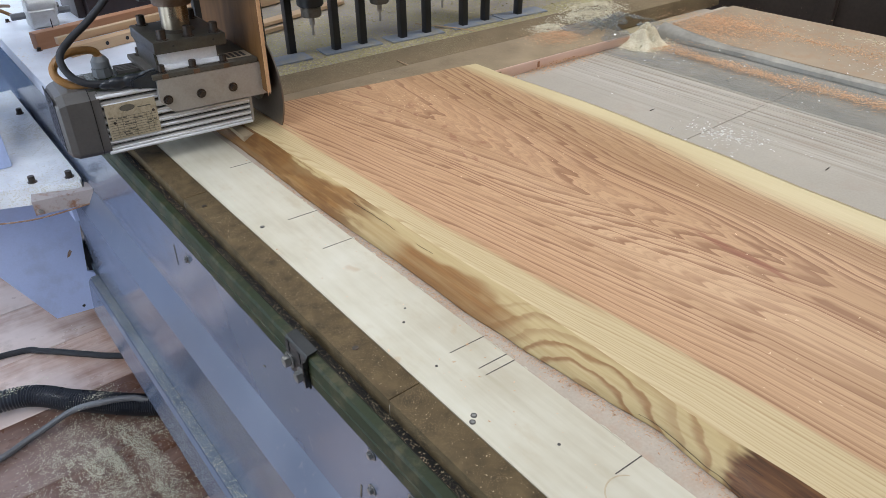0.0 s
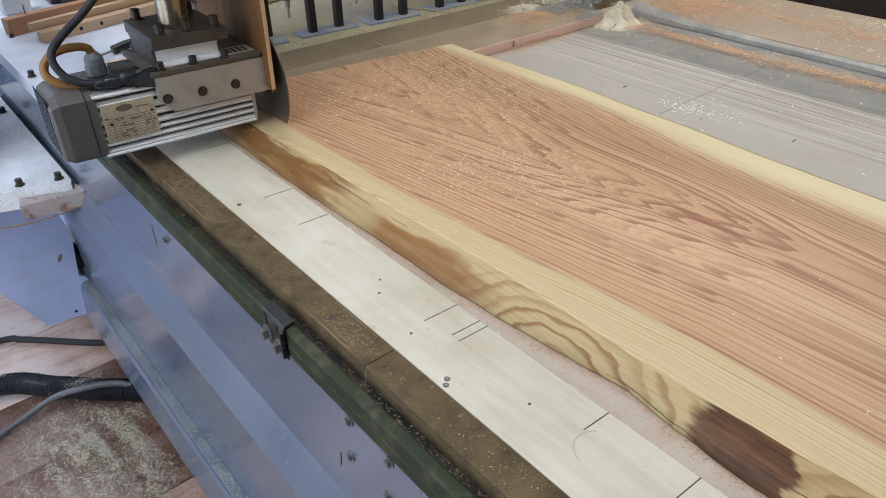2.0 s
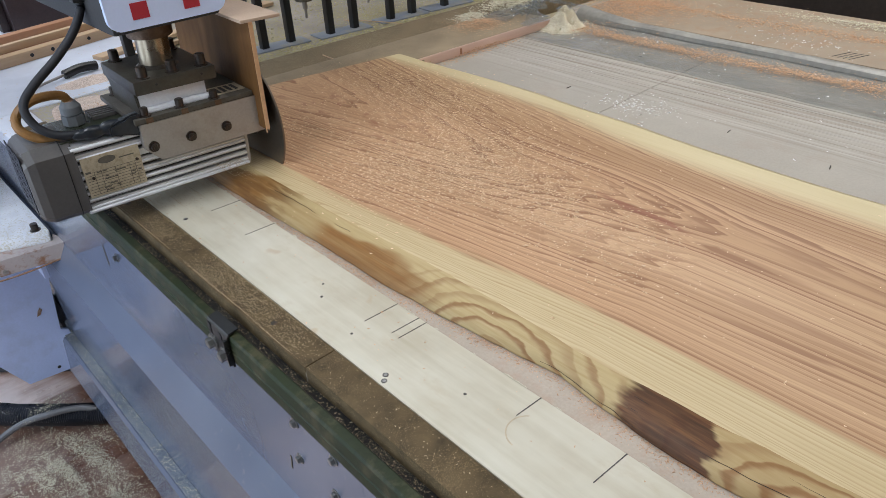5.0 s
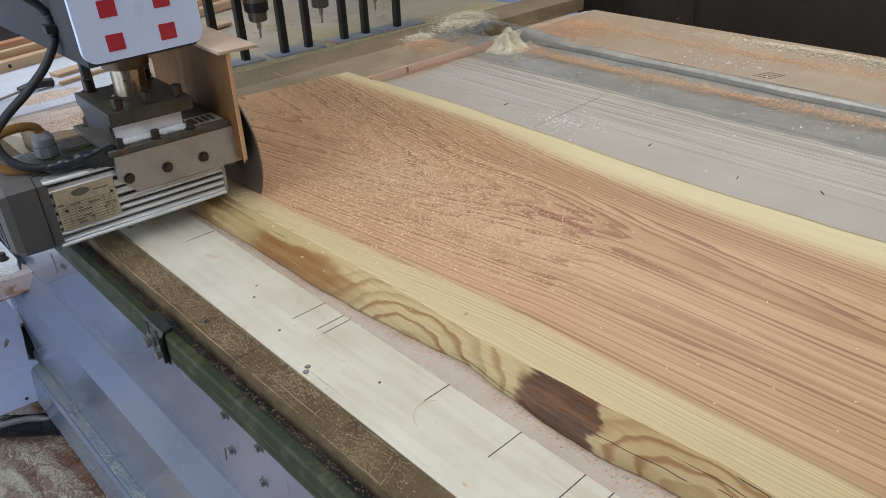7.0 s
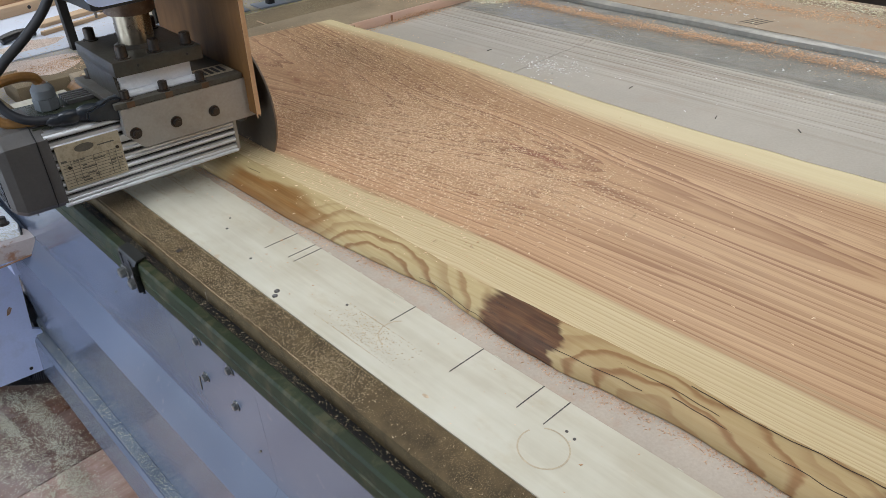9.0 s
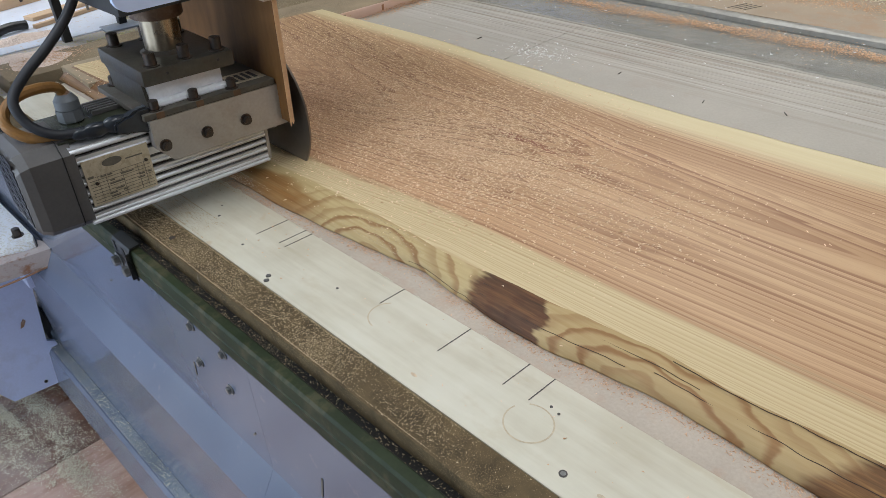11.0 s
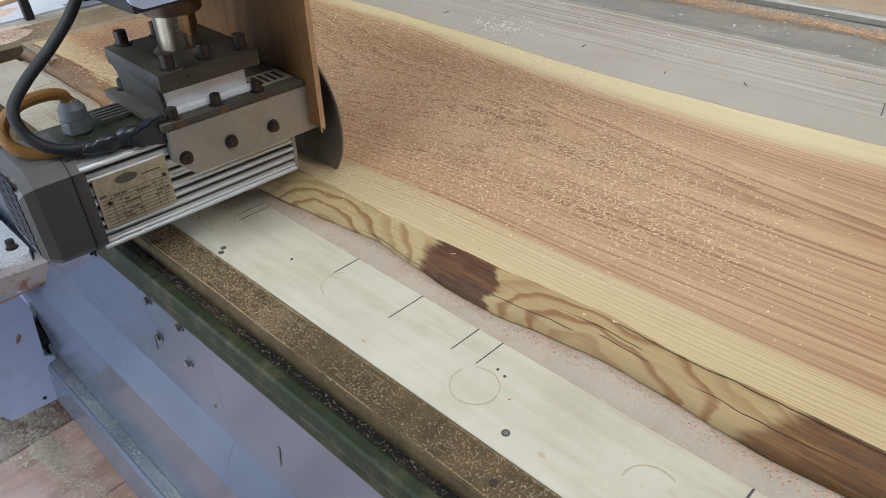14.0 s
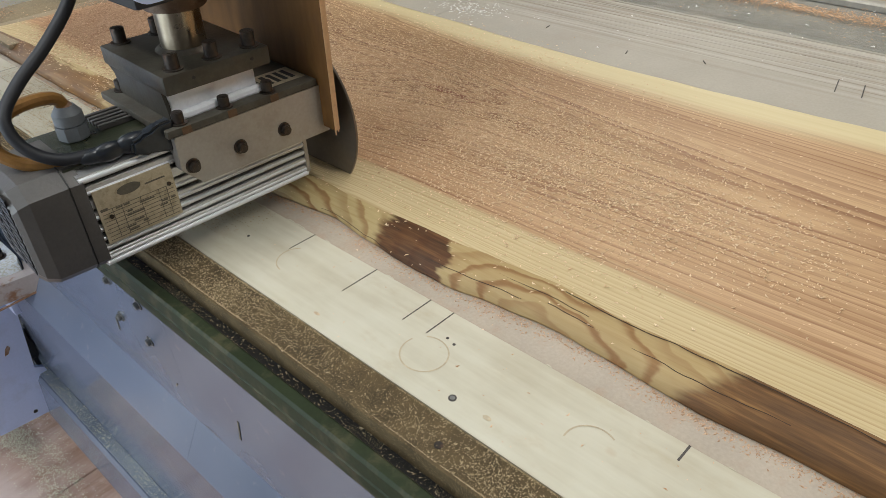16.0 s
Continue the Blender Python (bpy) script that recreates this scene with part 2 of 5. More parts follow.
    grain = M("ADD", M("MULTIPLY", fib, 0.45), M("MULTIPLY", m.noise(1.0, 3, 0.6, (90, 10, 90)), 0.55))
    deep = m.ramp(grain, [(0.32, (0.030, 0.010, 0.003)), (0.52, (0.085, 0.030, 0.010)), (0.72, (0.19, 0.080, 0.026))])
    deep2 = m.ramp(grain, [(0.30, (0.045, 0.018, 0.005)), (0.52, (0.13, 0.055, 0.015)), (0.72, (0.27, 0.135, 0.04))])
    col = m.mix(M("MULTIPLY", st, 0.96), col, m.mix(s2, deep, deep2))
    m.set("Base Color", col)
    m.bump(M("ADD", M("MULTIPLY", warp, 0.6), M("MULTIPLY", fib, 0.4)), 0.25, 0.002)
    return m.mat


def plywood_white():
    m = Nodes("pale_plywood", 0.6, 0, 0.3)
    fib, cloud, smear = m.noise(1.0, 4, 0.6, (60, 5, 60)), m.noise(7, 4), m.noise(1.0, 5, 0.65, (22, 10, 10))
    c = m.ramp(m.math("ADD", m.math("MULTIPLY", fib, 0.4), m.math("MULTIPLY", cloud, 0.6)), [(0.3, (0.44, 0.39, 0.285)), (0.5, (0.55, 0.512, 0.405)), (0.72, (0.63, 0.60, 0.50))])
    c = m.mix(m.math("MULTIPLY", m.step(smear, 0.54, 0.72), 0.42), c, (0.45, 0.37, 0.24))
    c = m.mix(m.math("MULTIPLY", m.step(m.noise(16, 2), 0.70, 0.76), 0.4), c, (0.42, 0.27, 0.14))
    m.set("Base Color", c)
    m.bump(fib, 0.1, 0.001)
    return m.mat


def dusty(name, base, dust, scale=420.0, cover=0.55, rough=0.75, cloud=14.0, vary=0.25):
    """A dirty board with clinging saw chips."""
    m = Nodes(name, rough, 0, 0.25)
    b, f = m.noise(cloud, 5, 0.6), m.noise(scale, 2, 0.6)
    c = m.ramp(b, [(0.3, tuple(q * (1 - vary) for q in base)), (0.7, tuple(min(1, q * (1 + vary)) for q in base))])
    k = m.math("ADD", m.math("MULTIPLY", f, 0.7), m.math("MULTIPLY", m.noise(cloud * 0.6, 3), 0.3))
    d = m.step(k, cover, cover + 0.05)
    c = m.mix(d, c, dust)
    m.set("Base Color", c)
    m.bump(m.math("ADD", m.math("MULTIPLY", d, 0.7), m.math("MULTIPLY", b, 0.5)), 0.5, 0.002)
    return m.mat


def painted_sheet():
    m = Nodes("blue_grey_paint", 0.2, 0.0, 1.0)
    a, b, c = m.noise(2.2, 3), m.noise(40, 5, 0.65), m.noise(1.0, 4, 0.6, (30, 3, 5))
    col = m.ramp(a, [(0.3, (0.100, 0.120, 0.170)), (0.7, (0.135, 0.158, 0.215))])
    col = m.mix(m.math("MULTIPLY", m.step(b, 0.62, 0.7), 0.3), col, (0.22, 0.22, 0.25))
    col = m.mix(m.math("MULTIPLY", m.step(c, 0.66, 0.75), 0.35), col, (0.32, 0.25, 0.2))
    m.set("Base Color", col)
    m.set("Roughness", m.math("ADD", 0.10, m.math("MULTIPLY", m.noise(9, 4), 0.16)))
    m.bump(m.noise(5, 2), 0.12, 0.004)
    return m.mat


def film_mat():
    m = Nodes("clear_film", 0.12, 0, 0.7)
    m.set("Base Color", m.mix(m.noise(12, 4), (0.30, 0.33, 0.32), (0.19, 0.21, 0.21)))
    m.set("Alpha", m.math("ADD", 0.06, m.math("MULTIPLY", m.noise(8, 5, 0.65), 0.6), clamp=True))
    m.set("Roughness", m.math("ADD", 0.03, m.math("MULTIPLY", m.noise(30, 3), 0.16)))
    m.bump(m.noise(38, 4, 0.6), 0.5, 0.006)
    return m.mat


def chip_mat(name, lo, hi):
    m = Nodes(name, 0.7, 0, 0.3)
    m.set("Base Color", m.mix(m.island(), lo, hi))
    return m.mat


def ply_face():
    m = Nodes("stained_plywood", 0.65, 0, 0.2)
    f = m.noise(1.0, 4, 0.6, (6, 40, 9))
    c = m.ramp(f, [(0.3, (0.120, 0.054, 0.015)), (0.55, (0.175, 0.082, 0.025)), (0.8, (0.22, 0.11, 0.037))])
    m.set("Base Color", m.mix(m.math("MULTIPLY", m.step(m.noise(18, 5), 0.55, 0.7), 0.4), c, (0.13, 0.065, 0.03)))
    m.bump(f, 0.15, 0.001)
    return m.mat


def batten_wood(name, lo, hi):
    m = Nodes(name, 0.6, 0, 0.3)
    f, r = m.noise(1.0, 4, 0.6, (8, 90, 90)), m.rand()
    c = m.mix(f, lo, hi)
    m.set("Base Color", m.mix(m.math("MULTIPLY", r, 0.25), c, (0.7, 0.5, 0.33)))
    m.bump(f, 0.15, 0.001)
    return m.mat


def spoil_mat():
    """Fibreboard scored and rubbed along the bed where offcuts were sawn."""
    m = Nodes("spoilboard_mdf", 0.6, 0, 0.3)
    x, y, z = m.xyz()
    big, fine, rub = m.noise(5, 4), m.noise(220, 2), m.noise(1.0, 4, 0.65, (70, 1.1, 1))
    v = m.math("ADD", m.math("MULTIPLY", big, 0.65), m.math("MULTIPLY", fine, 0.35))
    col = m.ramp(v, [(0.3, (0.375, 0.34, 0.285)), (0.7, (0.465, 0.425, 0.36))])
    zone = m.math("MULTIPLY", m.step(x, 1.36, 1.47), m.math("SUBTRACT", 1.0, m.step(x, 1.66, 1.75)))
    col = m.mix(m.math("MULTIPLY", m.math("MULTIPLY", m.step(rub, 0.52, 0.64), zone), 0.55), col, (0.25, 0.205, 0.16))
    col = m.mix(m.math("MULTIPLY", m.math("MULTIPLY", m.step(rub, 0.50, 0.38), zone), 0.4), col, (0.56, 0.53, 0.48))
    col = m.mix(m.math("MULTIPLY", m.step(m.noise(11, 6, 0.65), 0.52, 0.7), 0.3), col, (0.38, 0.30, 0.24))
    m.set("Base Color", col)
    m.bump(m.math("ADD", m.math("MULTIPLY", fine, 0.5), rub), 0.15, 0.001)
    return m.mat


WOOD, WANE, PLYW = heartwood(), live_edge(), plywood_white()
EDGE_MDF = dusty("dirty_brown_board", (0.095, 0.066, 0.032), (0.185, 0.130, 0.066), 700, 0.56, 0.75, 30, 0.45)
SPOIL = spoil_mat()
TAN_MDF = plain("tan_mdf", (0.35, 0.275, 0.195), 0.6, 0, 0.14, 7, 260, 0.2, 0.3, (0.36, 0.22, 0.13), 0.5)
PINK_MDF = plain("pink_beige_mdf", (0.44, 0.372, 0.30), 0.65, 0, 0.14, 9, 260, 0.2, 0.3, (0.42, 0.28, 0.19), 0.4)
BOARD = dusty("dusty_tan_board", (0.31, 0.24, 0.155), (0.36, 0.28, 0.18), 900, 0.56, 0.75, 6)
BACKB = dusty("brown_dusty_board", (0.20, 0.15, 0.09), (0.33, 0.27, 0.16), 900, 0.55, 0.75, 6)
RAWEDGE = batten_wood("raw_pink_sawn_edge", (0.66, 0.42, 0.32), (0.84, 0.64, 0.54))
PALEWOOD = batten_wood("pale_raw_wood", (0.46, 0.30, 0.17), (0.62, 0.45, 0.29))
REDWOOD = batten_wood("reddish_raw_wood", (0.34, 0.15, 0.075), (0.46, 0.23, 0.125))
SHEET = painted_sheet()
GREEN = plain("green_paint", (0.019, 0.028, 0.011), 0.55, 0, 0.3, 12, 150, 0.2, 0.25, (0.085, 0.075, 0.04), 0.6)
STEEL = plain("grey_machined_steel", (0.345, 0.322, 0.295), 0.34, 0.35, 0.14, 11, 240, 0.1, 0.5, (0.22, 0.17, 0.125), 0.28)
DARKSTEEL = plain("oiled_dark_steel", (0.14, 0.125, 0.105), 0.42, 0.65, 0.25, 14, 180, 0.2, 0.5, (0.09, 0.055, 0.03), 0.5)
NUT = plain("dull_zinc_nut", (0.22, 0.22, 0.21), 0.35, 0.6, 0.25, 40, 200, 0.1)
BRACKET = plain("greasy_black_steel", (0.035, 0.036, 0.034), 0.3, 0.5, 0.25, 20, 180, 0.15, 0.6)
BOLTSTEEL = plain("black_oxide_bolt", (0.055, 0.045, 0.038), 0.4, 0.6, 0.3, 40, 300, 0.1, 0.5, (0.13, 0.06, 0.03), 0.5)
BRONZE = plain("worn_spindle_steel", (0.36, 0.30, 0.22), 0.28, 0.9, 0.2, 9, 200, 0.1)
ALU = plain("extruded_aluminium", (0.56, 0.56, 0.57), 0.36, 0.6, 0.08, 8, 260, 0.05, 0.5, (0.45, 0.44, 0.43), 0.25)
ALU_LIT = plain("bright_aluminium_edge", (0.80, 0.81, 0.84), 0.42, 0.25, 0.05, 12, 260, 0.03)
GROOVE_DARK = plain("greasy_dust", (0.055, 0.048, 0.040), 0.5, 0.0, 0.4, 30, 200, 0.2, 0.4, (0.14, 0.12, 0.09), 0.4)
WELD = plain("aluminium_paint", (0.86, 0.87, 0.90), 0.3, 0.15, 0.12, 20, 200, 0.3)
OILY = plain("oily_casting", (0.055, 0.050, 0.039), 0.36, 0.1, 0.45, 22, 180, 0.2, 0.5, (0.05, 0.032, 0.02), 0.5)
COVER = plain("dark_grey_cover", (0.095, 0.089, 0.085), 0.38, 0.1, 0.16, 10, 260, 0.2, 0.5, (0.12, 0.11, 0.10), 0.3)
FLANGE = plain("oily_flange_steel", (0.075, 0.067, 0.052), 0.6, 0.1, 0.35, 18, 200, 0.2, 0.5, (0.06, 0.042, 0.028), 0.6)
MAROON = plain("dark_maroon_casting", (0.040, 0.026, 0.027), 0.45, 0.1, 0.3, 12, 160, 0.2)
FOOT = plain("pale_blue_grey_plate", (0.26, 0.29, 0.34), 0.5, 0.1, 0.15, 9, 160, 0.1, 0.4, (0.36, 0.33, 0.24), 0.6)
DARKHEAD = plain("dark_head_paint", (0.045, 0.045, 0.047), 0.6, 0.0, 0.2, 10, 150, 0.2, 0.3)
CAST = plain("pale_cast_aluminium", (0.60, 0.61, 0.60), 0.45, 0.2, 0.12, 18, 200, 0.2, 0.5, (0.42, 0.40, 0.36), 0.4)
RUSTDARK = plain("dark_rusted_steel", (0.115, 0.066, 0.038), 0.45, 0.3, 0.3, 30, 200, 0.25, 0.5, (0.22, 0.16, 0.11), 0.4)
DECK = plain("oily_green_black_deck", (0.026, 0.031, 0.018), 0.28, 0.0, 0.35, 14, 200, 0.2, 0.6, (0.09, 0.085, 0.06), 0.4)
BLACK = plain("black_plastic", (0.010, 0.010, 0.011), 0.45, 0, 0.3, 20, 200, 0.15)
RUBBER = plain("black_cable_sheath", (0.012, 0.013, 0.017), 0.58, 0, 0.2, 30, 200, 0.1)
TAPE = plain("black_tape", (0.016, 0.020, 0.026), 0.32, 0, 0.3, 60, 120, 0.5)
OCHRE = plain("ochre_cable_sheath", (0.24, 0.115, 0.028), 0.45, 0, 0.25, 30, 200, 0.15)
GLAND = plain("grey_nylon", (0.155, 0.165, 0.175), 0.45, 0, 0.1, 30, 300, 0.05)
PLATE = plain("tarnished_nameplate", (0.50, 0.43, 0.31), 0.45, 0.35, 0.14, 60, 400, 0.1, 0.5, (0.27, 0.21, 0.13), 0.5)
INK = plain("faded_ink", (0.12, 0.105, 0.08), 0.6, 0, 0.3, 90, 400, 0)
PLY_FACE = ply_face()
PLY_EDGE = plain("pale_ply_edge", (0.60, 0.36, 0.19), 0.6, 0, 0.15, 40, 300, 0.2)
PLY_TOP = plain("pale_ply_top", (0.50, 0.37, 0.27), 0.6, 0, 0.12, 14, 300, 0.1)
BLADE = plain("saw_blade_steel", (0.22, 0.185, 0.15), 0.36, 0.85, 0.15, 7, 120, 0.05)
ENAMEL = plain("white_enamel", (0.62, 0.72, 0.98), 0.3, 0, 0.05, 6, 200, 0.05)
RED = plain("red_sticker", (0.42, 0.022, 0.04), 0.4, 0, 0.1, 20, 200, 0.05)
HEADGREY = plain("dark_grey_casting", (0.115, 0.115, 0.12), 0.5, 0.2, 0.2, 10, 150, 0.2)
BLUEPAINT = plain("pale_blue_paint", (0.53, 0.62, 0.89), 0.32, 0, 0.07, 4, 150, 0.08, 0.5, (0.33, 0.37, 0.50), 0.3)
WHITEDUST = dusty("white_paint_with_dust", (0.84, 0.86, 0.90), (0.72, 0.69, 0.60), 240, 0.53, 0.5, 7, 0.15)
CRACK = plain("dark_crack", (0.045, 0.024, 0.012), 0.8, 0, 0.3, 60, 300, 0)
HOSE = plain("blue_black_hose", (0.026, 0.029, 0.038), 0.3, 0, 0.3, 20, 200, 0.1, 0.7)
RUSTPAINT = plain("worn_white_paint_with_rust", (0.46, 0.40, 0.38), 0.45, 0.0, 0.1, 13, 200, 0.2, 0.5, (0.27, 0.125, 0.06), 0.95)
RUST = plain("rusty_paint_worn", (0.30, 0.17, 0.10), 0.5, 0.2, 0.35, 22, 160, 0.3, 0.5, (0.45, 0.42, 0.42), 0.6)
BED = dusty("bed_with_yellow_dust", (0.38, 0.34, 0.305), (0.42, 0.36, 0.19), 160, 0.5, 0.7, 5, 0.25)
BEDWHITE = dusty("white_bed_paint", (0.66, 0.69, 0.76), (0.60, 0.50, 0.40), 90, 0.6, 0.4, 4, 0.15)
LEDGE = dusty("ledge_with_chips", (0.13, 0.155, 0.20), (0.30, 0.33, 0.36), 300, 0.5, 0.6, 12)
CHIPBED = dusty("black_groove_with_chips", (0.012, 0.011, 0.010), (0.26, 0.22, 0.14), 900, 0.58, 0.6, 25)
FILM = film_mat()
FILMROLL = plain("folded_grey_film", (0.29, 0.275, 0.24), 0.45, 0.0, 0.35, 7, 60, 0.1, 0.4, (0.27, 0.27, 0.25), 0.6)
CHIP_PINK = chip_mat("pink_chips", (0.62, 0.42, 0.245), (0.92, 0.73, 0.50))
CHIP_RED = chip_mat("red_brown_sawdust", (0.40, 0.235, 0.135), (0.64, 0.43, 0.28))
CHIP_ORANGE = chip_mat("orange_chips", (0.50, 0.265, 0.135), (0.84, 0.58, 0.37))
CHIP_CREAM = chip_mat("cream_chips", (0.62, 0.55, 0.38), (0.86, 0.82, 0.68))
CHIP_PALE = chip_mat("pale_floor_chips", (0.52, 0.48, 0.34), (0.78, 0.75, 0.60))
CHIP_YELLOW = chip_mat("yellow_dust", (0.38, 0.33, 0.16), (0.60, 0.54, 0.32))
CHIP_DUST = chip_mat("fine_brown_dust", (0.26, 0.185, 0.10), (0.58, 0.45, 0.28))
CHIP_TAN = chip_mat("tan_chips", (0.38, 0.28, 0.16), (0.72, 0.58, 0.38))
CHIP_WHITE = chip_mat("white_flakes", (0.8, 0.78, 0.74), (0.95, 0.94, 0.92))
WALLDARK = plain("dark_brown_panel", (0.072, 0.056, 0.045), 0.4, 0, 0.3, 1.5, 60, 0.2, 0.4)
WALLPALE = plain("grey_workshop_wall", (0.34, 0.33, 0.33), 0.8, 0, 0.12, 1.2, 40, 0.2)
CEIL = plain("off_white_ceiling", (0.6, 0.6, 0.58), 0.8, 0, 0.06, 1, 30, 0.1)
PENCIL = plain("pencil_line", (0.07, 0.06, 0.055), 0.7, 0, 0.3, 80, 400, 0)
RESIN = plain("pale_resin", (0.50, 0.38, 0.25), 0.5, 0, 0.3, 90, 400, 0)
SMUDGE = plain("faint_ring_stain", (0.47, 0.39, 0.27), 0.7, 0, 0.25, 90, 400, 0)


def floor_mat(name, lo, hi, worn):
    m = Nodes(name, 0.35, 0, 0.6)
    f, b, c = m.noise(1.0, 5, 0.6, (2.5, 40, 3)), m.noise(2.1, 5, 0.6), m.noise(7, 6, 0.65)
    col = m.ramp(f, [(0.3, lo), (0.7, hi)])
    # pale pinkish patches: the floor's daylight sheen mixed into the colour
    col = m.mix(m.math("MULTIPLY", m.step(b, 0.44, 0.60), worn), col, (0.70, 0.57, 0.52))
    col = m.mix(m.math("MULTIPLY", m.step(c, 0.55, 0.68), 0.4), col, (0.34, 0.25, 0.20))
    col = m.mix(m.math("MULTIPLY", m.rand(), 0.3), col, lo)
    m.set("Base Color", col)
    m.set("Roughness", m.math("ADD", 0.10, m.math("MULTIPLY", c, 0.42)))
    m.bump(m.math("ADD", m.math("MULTIPLY", c, 0.6), m.math("MULTIPLY", f, 0.4)), 0.25, 0.003)
    return m.mat


FLOOR = floor_mat("brown_floor_boards", (0.085, 0.038, 0.023), (0.21, 0.108, 0.070), 0.3)
FLOORPALE = floor_mat("pale_worn_floor_boards", (0.32, 0.180, 0.125), (0.60, 0.42, 0.34), 0.9)


# ---- building helpers ----
def box(bm, x0, x1, y0, y1, z0, z1, bevel=0.0, seg=2):
    v = bmesh.ops.create_cube(bm, size=1)["verts"]
    bmesh.ops.transform(bm, matrix=Matrix.LocRotScale(((x0 + x1) / 2, (y0 + y1) / 2, (z0 + z1) / 2), None, (x1 - x0, y1 - y0, z1 - z0)), verts=v)
    if bevel:
        e = list({q for p in v for q in p.link_edges})
        bmesh.ops.bevel(bm, geom=e, offset=bevel, segments=seg, affect="EDGES", profile=0.6)
    return bm


def cyl(bm, p, r, h, axis="z", seg=24, r2=None, bevel=0.0):
    """A round bar or cone from p along an axis."""
    turn = {"z": pose(0, 0, 0), "x": pose(0, 0, 0, 0, 90, 0), "y": pose(0, 0, 0, -90, 0, 0)}[axis]
    m = Matrix.Translation(p) @ turn @ Matrix.Translation((0, 0, h / 2))
    v = bmesh.ops.create_cone(bm, cap_ends=True, segments=seg, radius1=r, radius2=r if r2 is None else r2, depth=h, matrix=m)["verts"]
    if bevel:
        e = [q for q in {q for w in v for q in w.link_edges} if any(len(f.verts) > 4 for f in q.link_faces)]
        bmesh.ops.bevel(bm, geom=e, offset=bevel, segments=2, affect="EDGES")
    return bm


def prism(bm, poly, axis, lo, hi):
    """A polygon drawn out along an axis: poly is (x, z) for y, (y, z) for x, (x, y) for z."""
    put = {"y": lambda a, b, c: (a, c, b), "x": lambda a, b, c: (c, a, b), "z": lambda a, b, c: (a, b, c)}[axis]
    low, top = [bm.verts.new(put(a, b, lo)) for a, b in poly], [bm.verts.new(put(a, b, hi)) for a, b in poly]
    bm.faces.new(low), bm.faces.new(top)
    for i in range(len(poly)):
        j = (i + 1) % len(poly)
        bm.faces.new((low[i], low[j], top[j], top[i]))
    bmesh.ops.recalc_face_normals(bm, faces=bm.faces[:])
    return bm


def smooth_path(pts, n=8):
    """A Catmull-Rom line through pts."""
    pts = [Vector(p) for p in pts]
    ext = [2 * pts[0] - pts[1]] + pts + [2 * pts[-1] - pts[-2]]
    out = []
    for i in range(1, len(ext) - 2):
        a, b, c, d = ext[i - 1:i + 3]
        for k in range(n):
            t = k / n
            out.append(0.5 * ((2 * b) + (c - a) * t + (2 * a - 5 * b + 4 * c - d) * t * t + (3 * b - a - 3 * c + d) * t ** 3))
    return out + [pts[-1]]


def tube(bm, pts, r, seg=10, n=8, ribs=0.0):
    path = smooth_path(pts, n)
    rings, up = [], Vector((0, 0, 1))
    for i, p in enumerate(path):
        d = (path[min(i + 1, len(path) - 1)] - path[max(i - 1, 0)]).normalized()
        s = d.cross(up if abs(d.z) < 0.95 else Vector((0, 1, 0))).normalized()
        u = s.cross(d)
        q = r * (1 + (ribs if i % 2 else -ribs))
        rings.append([bm.verts.new(p + (s * math.cos(2 * math.pi * k / seg) + u * math.sin(2 * math.pi * k / seg)) * q) for k in range(seg)])
    for a, b in zip(rings, rings[1:]):
        for k in range(seg):
            bm.faces.new((a[k], a[(k + 1) % seg], b[(k + 1) % seg], b[k]))
    bm.faces.new(rings[0][::-1]), bm.faces.new(rings[-1])
    return bm


def mesh_of(name, bm, material, smooth=False):
    me = bpy.data.meshes.new(name)
    bm.to_mesh(me)
    bm.free()
    for mt in material if isinstance(material, (list, tuple)) else [material]:
        me.materials.append(mt)
    if smooth:
        me.polygons.foreach_set("use_smooth", [True] * len(me.polygons))
        me.set_sharp_from_angle(angle=radians(35))
    return me


def part(name, bm, material, parent, label="", smooth=True, m=None):
    ob = new(name, mesh_of(name, bm, material, smooth))
    ob.parent = parent
    if m is not None:
        ob.matrix_basis = m
    return tagged(ob, label)


def again(ob, parent, m):
    """Another piece on the same mesh."""
    o = new(ob.name.split(".")[0], ob.data)
    o.parent, o.matrix_basis = parent, m
    return o


def thing(name, bm, material, label, category, group="", kind="", m=None, smooth=True):
    ob = new(name, mesh_of(name, bm, material, smooth))
    if m is not None:
        ob.matrix_basis = m
    return tagged(ob, label, category, group, kind)


def holder(name, label, category, group="", kind="", at=(0, 0, 0)):
    ob = new(name)
    ob.empty_display_size = 0.05
    ob.location = at
    return tagged(ob, label, category, group, kind)


def B():
    return bmesh.new()


